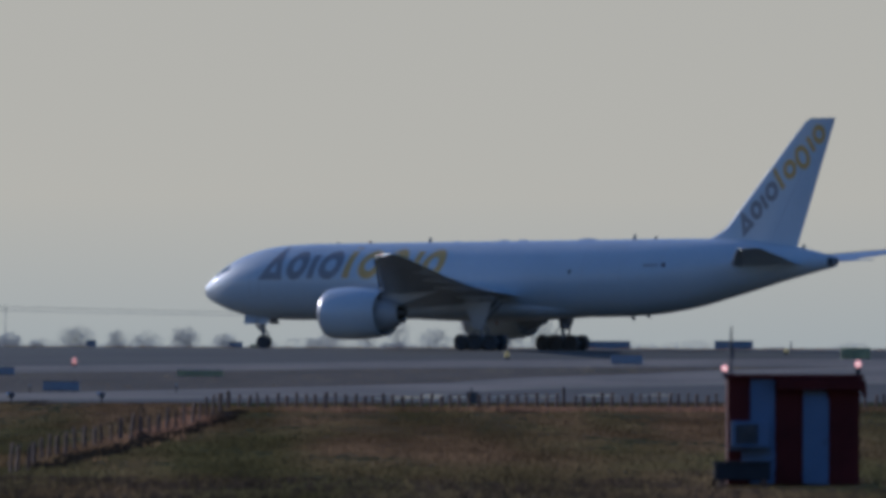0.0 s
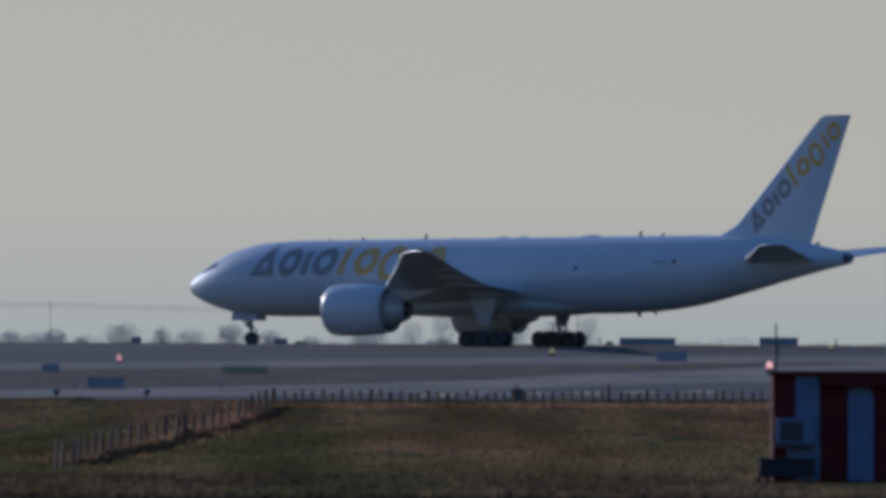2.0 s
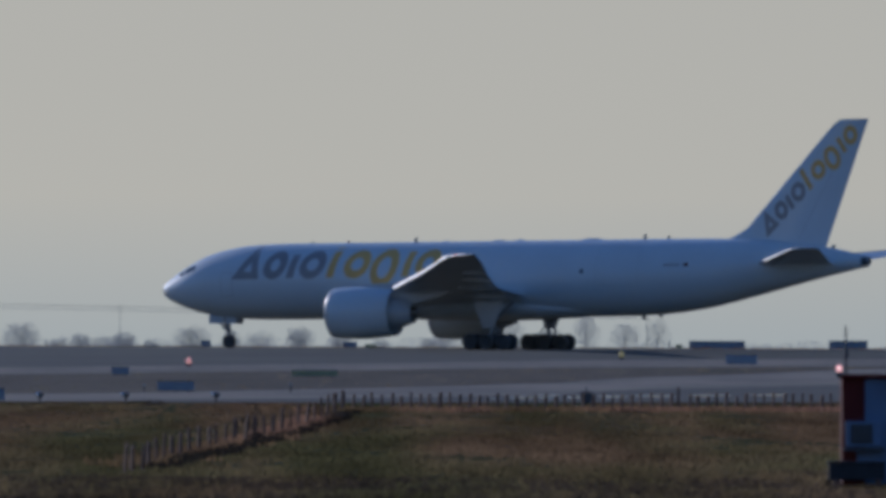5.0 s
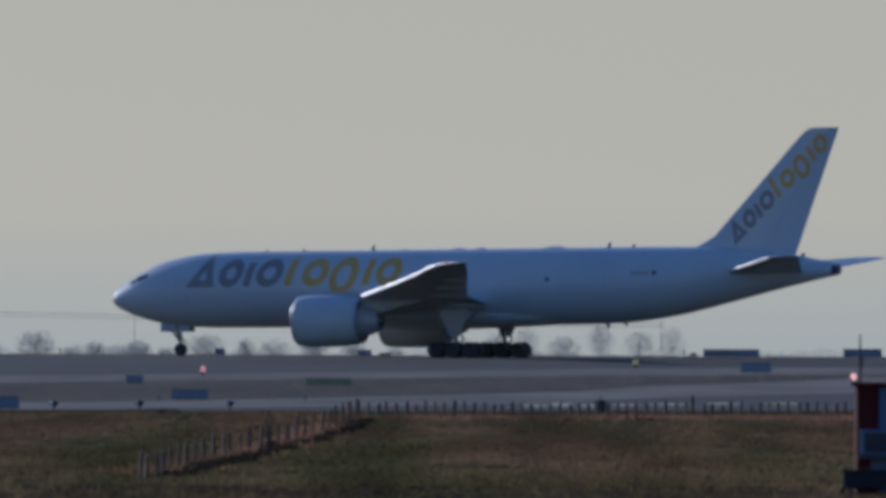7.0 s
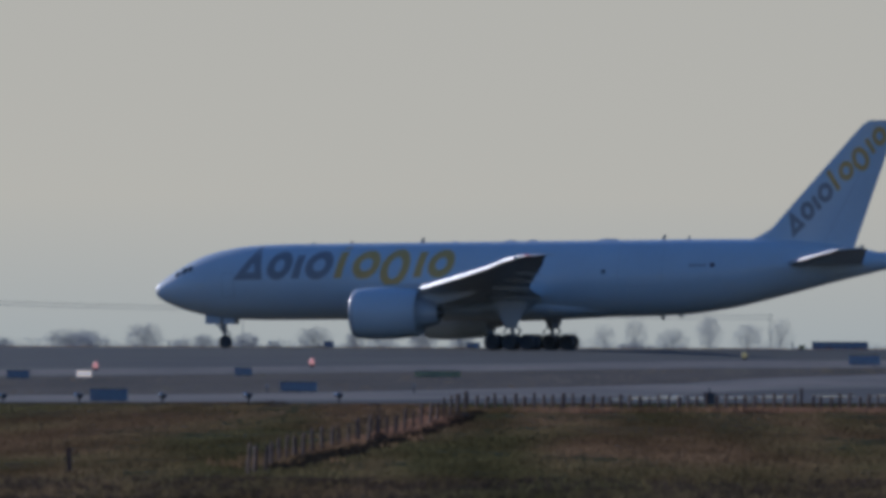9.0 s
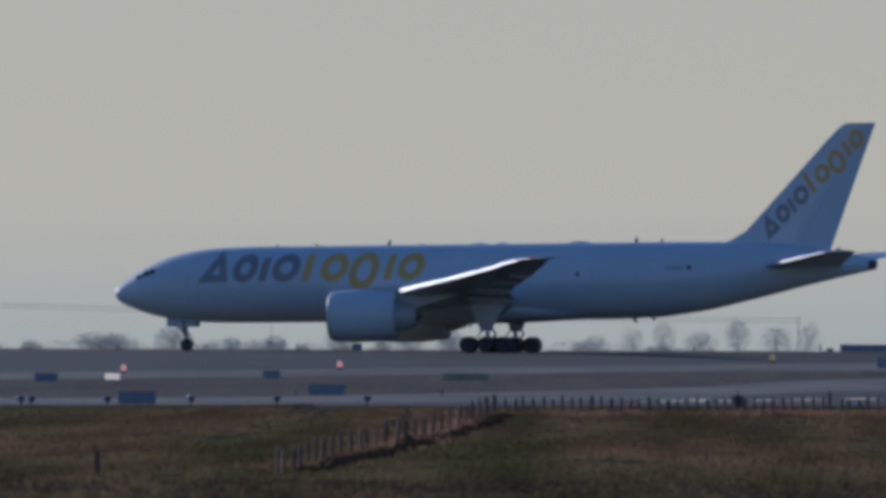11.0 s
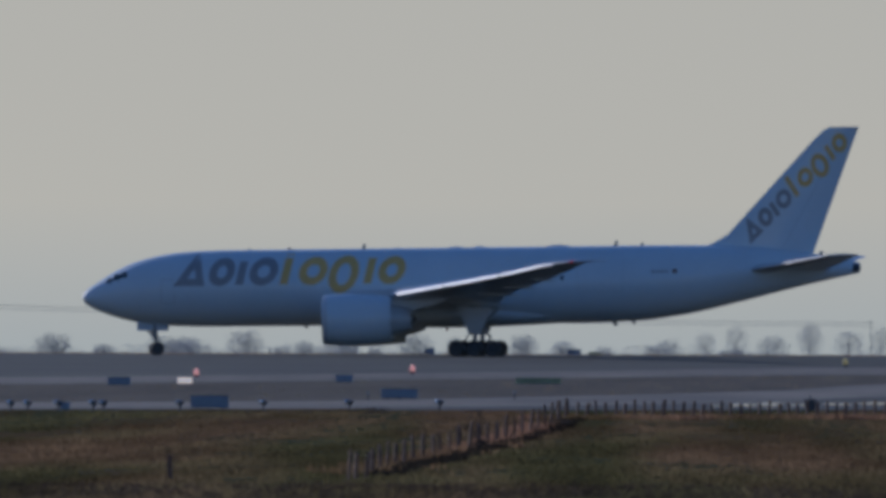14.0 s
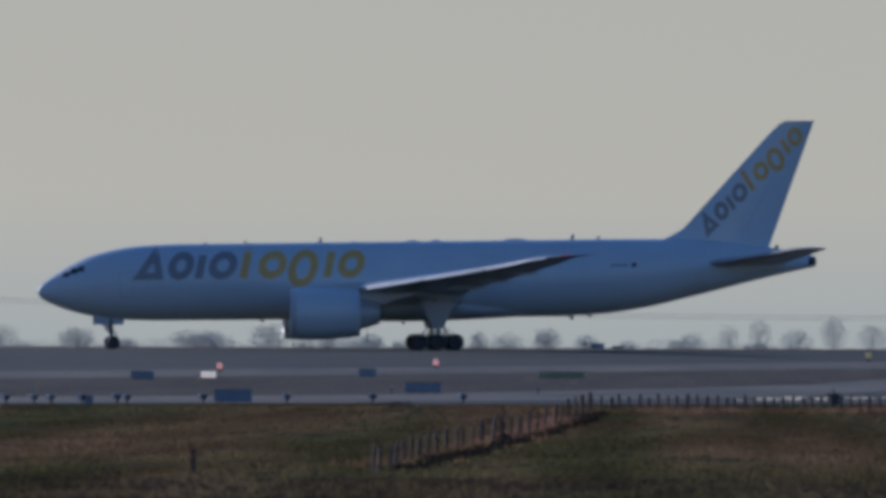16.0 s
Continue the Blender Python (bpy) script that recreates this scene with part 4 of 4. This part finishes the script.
loft(bm, [[(sx * w, sy * w * 0.8, z) for sx, sy in ((-1, -1), (1, -1), (1, 1), (-1, 1))] for z, w in ((-0.1, 0.30), (0.62, 0.35))])
part("body", bm, DARK, bin_ob, bevel=0.02)
bm = bmesh.new()
box(bm, (0, 0, 0.65), (0.74, 0.60, 0.06))
part("lid", bm, DARK, bin_ob, bevel=0.015)
bm = bmesh.new()
rod(bm, (0, 0, 0.66), (0, 0, 0.98), 0.05, 0.03, 8)
part("post", bm, DARK, bin_ob)
stand(bin_ob, 1.73, 873.4)

first = stand(make_edge_light(), -45.81, 849.6)
for x, y in ((-44.26, 850.8), (-43.32, 851.6), (-41.6, 853), (-39.66, 854.6), (-39.1, 855), (-34.83, 858.5), (-30.11, 862), (-25.22, 865.6), (-20.02, 869.3)):
    copy_thing(first, pose(x, y, ground_z(y), 0, 0, random.uniform(-25, 25)))


# ---------------------------------------------------------------- fence of short posts
def make_fence():
    ob = tagged(new("post_fence"), "row of short weathered wooden posts in the grass", "fence")
    meshes = []
    for k in range(4):
        bm = bmesh.new()
        w = 0.056 + 0.018 * k / 3
        loft(bm, [[(sx * w * s + dx, sy * w * s, z) for sx, sy in ((-1, -1), (1, -1), (1, 1), (-1, 1))]
                  for z, s, dx in ((-0.3, 1.0, 0), (0.55, 1.0, 0.01 * k), (0.93, 0.96, 0.02 * k), (0.97, 0.7, 0.02 * k))])
        bmesh.ops.recalc_face_normals(bm, faces=bm.faces[:])
        me = bpy.data.meshes.new("post")
        bm.to_mesh(me)
        bm.free()
        me.materials.append(WOOD_POST)
        meshes.append(me)
    spots = []
    n = 74
    for k in range(n):
        x = -12.2 + 38.4 * k / (n - 1)
        spots.append((x, 808 + (x + 12.2) * 0.46, 1.0))
    leg = [(-11.6, 780), (-11.9, 650), (-12.0, 540), (-11.6, 446), (-11.1, 400), (-11.0, 378)]
    for k in range(27):
        s = k / 26
        y = 795 - (795 - 378) * (1 - (1 - s) ** 1.25)
        x = float(np.interp(-y, [-p[1] for p in leg], [p[0] for p in leg]))
        spots.append((x, y, float(np.interp(y, [380, 800], [0.80, 1.22]))))
    for i, (x, y, s) in enumerate(spots):
        p = new("post", meshes[i % 4])
        p.parent = ob
        tall = 1.35 if i == 36 else 1.0
        p.matrix_basis = pose(x + random.uniform(-.05, .05), y, ground_z(y), random.uniform(-3, 3), random.uniform(-4, 4), random.uniform(0, 40)) \
            @ Matrix.Diagonal((s * random.uniform(.85, 1.15) * (1.4 if tall > 1 else 1) * (0.8 if i > 73 else 1), s, s * tall * random.uniform(.85, 1.1), 1))
    return ob


make_fence()
lone = tagged(new("single_post"), "single short weathered post in the grass", "post")
bm = bmesh.new()
loft(bm, [[(sx * 0.06, sy * 0.06, z) for sx, sy in ((-1, -1), (1, -1), (1, 1), (-1, 1))] for z in (-0.3, 0.66)])
part("shaft", bm, WOOD_POST, lone, bevel=0.01)
stand(lone, -15.6, 378.4)


# ---------------------------------------------------------------- shrubs
def make_shrub(x, y, wid, hgt, seed, label):
    """Bare twigs from one root with a thin crown of small dry leaves."""
    rng = random.Random(seed)
    ob = tagged(new("shrub"), label, "shrub", "shrubs by the fence")
    for k in range(7):
        a, r = rng.uniform(0, 6.283), rng.uniform(0.15, 0.45) * wid
        bm = bmesh.new()
        rod(bm, (0, 0, -0.15), (math.cos(a) * r, math.sin(a) * r, hgt * rng.uniform(0.6, 0.95)), 0.03, 0.008, 6)
        part("stem", bm, WOOD_POST, ob)
    verts, faces = [], []
    for _ in range(240):
        a, q, z = rng.uniform(0, 6.283), math.sqrt(rng.random()), rng.random()
        w = wid * 0.5 * q * (0.55 + 0.6 * math.sin(math.pi * min(z + 0.12, 1))) * (1 + 0.4 * noise.noise((a + seed, z * 3, 0.2)))
        c = Vector((math.cos(a) * w, math.sin(a) * w, hgt * z))
        n1 = Vector((rng.gauss(0, 1), rng.gauss(0, 1), rng.gauss(0, 1))).normalized()
        n2, g, i = n1.orthogonal().normalized(), rng.uniform(0.03, 0.075), len(verts)
        verts += [tuple(c - n1 * g), tuple(c + n2 * g * 0.6), tuple(c + n1 * g), tuple(c - n2 * g * 0.6)]
        faces.append((i, i + 1, i + 2, i + 3))
    me = bpy.data.meshes.new("leaves")
    me.from_pydata(verts, [], faces)
    me.materials.append(DRY_LEAF)
    leaves = new("leaves", me)
    leaves.parent = ob
    return stand(ob, x, y)


make_shrub(-13.15, 640, 1.05, 1.3, 3, "tall brown twiggy shrub beside the posts")
make_shrub(-11.15, 752, 1.3, 0.42, 4, "low dark shrub at the end of the ditch")
make_shrub(-22.9, 838, 1.9, 0.36, 5, "low spreading dark shrub in the open grass")
make_shrub(-11.3, 560, 0.8, 0.40, 6, "low dark shrub on the ditch's edge")


# ---------------------------------------------------------------- grass
def make_tufts(name, count, spot, size, material, label, blades=7):
    rng = random.Random(len(name) * 7 + count)
    verts, faces = [], []
    for _ in range(count):
        x, y = spot(rng)
        if 6.0 < x < 10.2 and 315 < y < 352:
            y += 45.0
        z = ground_z(y) - 0.05
        hgt = size(rng, x, y)
        for _ in range(blades):
            a, b = rng.uniform(0, 6.283), rng.uniform(0.02, 0.35) * hgt * 1.2
            bx, by = x + rng.gauss(0, 0.5) * hgt, y + rng.gauss(0, 0.5) * hgt
            w = rng.uniform(0.05, 0.12) * (0.5 + hgt)
            tx, ty = bx + b * math.cos(a), by + b * math.sin(a)
            i = len(verts)
            top = hgt * rng.uniform(0.5, 1.0)
            g = rng.uniform(-1.0, 1.0)
            wx, wy = w * math.cos(g), w * math.sin(g)
            mx, my = bx + (tx - bx) * 0.4, by + (ty - by) * 0.4
            verts += [(bx - wx, by - wy, z), (bx + wx, by + wy, z), (mx + wx * 0.7, my + wy * 0.7, z + top * 0.6), (tx, ty, z + top), (mx - wx * 0.7, my - wy * 0.7, z + top * 0.6)]
            faces.append((i, i + 1, i + 2, i + 3, i + 4))
    me = bpy.data.meshes.new(name)
    me.from_pydata(verts, [], faces)
    me.materials.append(material)
    return tagged(new(name, me), label, "grass", kind="stuff")


def field_spot(rng):
    y = 285 + 565 * rng.random() ** 1.25
    half = y / 1000
    return rng.uniform(-56 * half - 1, 31 * half + 1), y


def field_size(rng, x, y):
    n = noise.noise((x * 0.35, y * 0.03, 3.0))
    return max(0.07, 0.145 + 0.07 * n + rng.uniform(-0.05, 0.06))


make_tufts("field_grass", 46000, field_spot, field_size, BLADES, "rough tufts of brown and green winter grass", blades=5)


def fence_spot(rng):
    if rng.random() < 0.7:
        x = rng.uniform(-14, 28)
        return x, 808 + (x + 12.2) * 0.46 + rng.uniform(-9, 1)
    y = 400 + 395 * rng.random()
    return -11.6 + rng.gauss(-0.3, 0.5), y


make_tufts("fence_weeds", 2600, fence_spot, lambda r, x, y: r.uniform(0.14, 0.42), WEEDS, "taller dry weeds along the posts")


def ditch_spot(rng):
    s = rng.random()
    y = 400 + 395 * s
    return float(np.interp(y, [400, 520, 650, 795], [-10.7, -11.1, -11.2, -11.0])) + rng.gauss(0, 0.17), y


# near-black blades draw a dark band along the ditch line
make_tufts("ditch_scrub", 3600, ditch_spot, lambda r, x, y: r.uniform(0.14, 0.32), DITCH_BLADES, "dark low tufts along the ditch line")
make_tufts("near_scrub", 7000, lambda r: (r.uniform(-27, 14), r.uniform(280, 356)), lambda r, x, y: r.uniform(0.10, 0.22), NEAR, "dark low scrub at the near edge of the field")


make_tufts("crest_grass", 2600, lambda r: (r.uniform(-75, 45), r.uniform(1242, 1264)), lambda r, x, y: r.uniform(0.06, 0.17), WEEDS, "thin grass on the crest beyond the runway")


def infield_spot(rng):
    x = rng.uniform(-60, 24)
    near = float(np.interp(x, [-75, -49, -27.6, 0, 4.6, 21.5, 34], [893, 904, 924, 1004, 1038, 1092, 1112]))
    far = float(np.interp(x, [-75, -56, -26, 0, 26], [1008, 1024, 1068, 1095, 1107]))
    return x, rng.uniform(near + 2, max(far - 2, near + 3))


make_tufts("infield_grass", 3500, infield_spot, lambda r, x, y: max(0.04, r.uniform(0.05, 0.12) + 0.06 * noise.noise((x * 0.4, y * 0.04, 9.0))), MOWN,
           "short mown grass between the taxiway and the runway")


# ---------------------------------------------------------------- distance
def twig_mesh(name, count, spot, rng, low, high):
    """Many small twig ends; the open sky between them stands in for haze."""
    verts, faces = [], []
    for _ in range(count):
        c, g = Vector(spot(rng)), rng.uniform(low, high)
        n1 = Vector((rng.gauss(0, 1), rng.gauss(0, 1), rng.gauss(0, 1))).normalized()
        n2, i = n1.orthogonal().normalized(), len(verts)
        verts += [tuple(c - n1 * g), tuple(c + n2 * g * 0.6), tuple(c + n1 * g), tuple(c - n2 * g * 0.6)]
        faces.append((i, i + 1, i + 2, i + 3))
    me = bpy.data.meshes.new(name)
    me.from_pydata(verts, [], faces)
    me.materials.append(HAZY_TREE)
    return new(name, me)


def make_tree(x, y, hgt, wid, seed, dense=1.0):
    """A winter tree: tapered trunk, limbs, uneven crown of fine twigs thinned for haze."""
    rng = random.Random(seed)
    wid *= 1.25
    ob = tagged(new("tree"), "distant tree, haze put into its pale and thinned crown", "tree", "far trees")
    bm = bmesh.new()
    rod(bm, (0, 0, -0.5), (0, 0, hgt * 0.55), wid * 0.010, wid * 0.005, 8)
    for k in range(7):
        a = rng.uniform(0, 6.283)
        rod(bm, (0, 0, hgt * rng.uniform(0.2, 0.5)), (math.cos(a) * wid * 0.33, math.sin(a) * wid * 0.33, hgt * rng.uniform(0.6, 0.9)), wid * 0.005, wid * 0.002, 6)
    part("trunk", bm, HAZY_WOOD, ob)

    def spot(r):
        while True:
            u, v, w = r.uniform(-1, 1), r.uniform(-1, 1), r.uniform(-1, 1)
            if u * u + v * v + w * w < 1:
                break
        bump = 0.82 + 0.35 * noise.noise((u * 2 + seed, v * 2, w * 2))
        return u * wid / 2 * bump, v * wid / 2 * bump, hgt * 0.52 + w * hgt * 0.48 * bump
    crown = twig_mesh("crown", int(30 * wid * hgt * dense) + 60, spot, rng, 0.09, 0.19)
    crown.parent = ob
    ob.matrix_basis = pose(x, y, ground_z(y), 0, 0, seed * 40)
    return ob


TREE_Y = 3500.0
for k, (u, h, w) in enumerate(((-600, 12, 45), (-508, 40, 66), (-300, 34, 90), (-262, 30, 70), (-168, 47, 66), (-105, 18, 40), (-60, 26, 36), (15, 30, 46),
                               (60, 16, 30), (137, 42, 64), (205, 34, 34), (325, 40, 50), (398, 28, 44), (470, 18, 34), (560, 22, 50), (700, 14, 60), (-420, 20, 40), (-700, 30, 60))):
    s = 7.49
    make_tree((u - 784) / s, TREE_Y + 12 * (k % 3), h / s + 1.9, w / s, k + 1)


# sparse trees, those on the right added in place of upright columns of haze
for k, (u, h, w) in enumerate(((585, 34, 46), (650, 48, 40), (705, 62, 44), (770, 40, 60), (835, 66, 46), (905, 52, 56), (960, 60, 44), (-640, 44, 60), (255, 30, 60), (-10, 22, 70))):
    make_tree((u - 784) / 6.24, 4200.0 + 10 * (k % 3), h / 6.24 + 2.6, w / 6.24, k + 40, 0.5)


def make_far_woods():
    def spot(r):
        x = r.uniform(-215, 120)
        top = 1.9 + 2.4 * max(0, 0.4 + noise.noise((x * 0.09, 0.3, 0.7)) + 0.4 * noise.noise((x * 0.5, 2.3, 0.7)))
        return x, TREE_Y + 60 + r.uniform(-8, 8), ground_z(TREE_Y) + r.uniform(0, top)
    tagged(twig_mesh("far_woods", 11000, spot, random.Random(11), 0.14, 0.26), "low hedges on the horizon, haze put into their pale colour", "woods", kind="stuff")


make_far_woods()


def make_power_line():
    ob = tagged(new("power_line"), "faint overhead power line on thin poles, haze put into its grey", "power line")
    # poles and cables carry the haze as a pale grey base colour
    poles = [(-262.0, 3300.0, 14.0), (-97.4, 3300.0, 8.6), (20.0, 3300.0, 7.2)]
    for x, y, top in poles:
        bm = bmesh.new()
        rod(bm, (x, y, ground_z(y) - 0.5), (x, y, top + 0.5), 0.08, 0.05, 8)
        for dz in (0, -0.8):
            box(bm, (x, y, top + dz), (1.2, 0.12, 0.12))
        part("pole", bm, HAZY_WOOD, ob, "thin pole with cross arms, greyed for haze")
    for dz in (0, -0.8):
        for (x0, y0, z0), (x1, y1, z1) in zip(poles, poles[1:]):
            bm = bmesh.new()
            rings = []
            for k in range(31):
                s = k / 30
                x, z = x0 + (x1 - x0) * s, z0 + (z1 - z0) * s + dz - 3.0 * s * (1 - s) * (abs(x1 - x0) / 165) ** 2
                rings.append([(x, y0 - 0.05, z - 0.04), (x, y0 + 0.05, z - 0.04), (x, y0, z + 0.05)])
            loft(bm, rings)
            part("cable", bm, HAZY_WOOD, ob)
    return ob


make_power_line()


# ---------------------------------------------------------------- what moves
def motions():
    # on the gentle rise the nose stands a little higher while the aircraft heads away
    walk(plane, [(t, pose(x, y, ground_z(y) - 0.03 * math.sin(radians(turn)), 0, 0.42 * math.sin(radians(turn)), -turn)) for t, turn, x, y in TAXI])
    ts = [r[0] for r in TAXI]
    run = np.concatenate([[0], np.cumsum([math.hypot(b[2] - a[2], b[3] - a[3]) for a, b in zip(TAXI, TAXI[1:])])])
    for ob, x, y, z, r in WHEELS:
        rows = []
        for k in range(65):
            t = k * 0.25
            d = float(np.interp(t, ts, run))
            rows.append((t, pose(x, y, z) @ Matrix.Rotation(-d / r, 4, "Y")))
        walk(ob, rows)


motions()
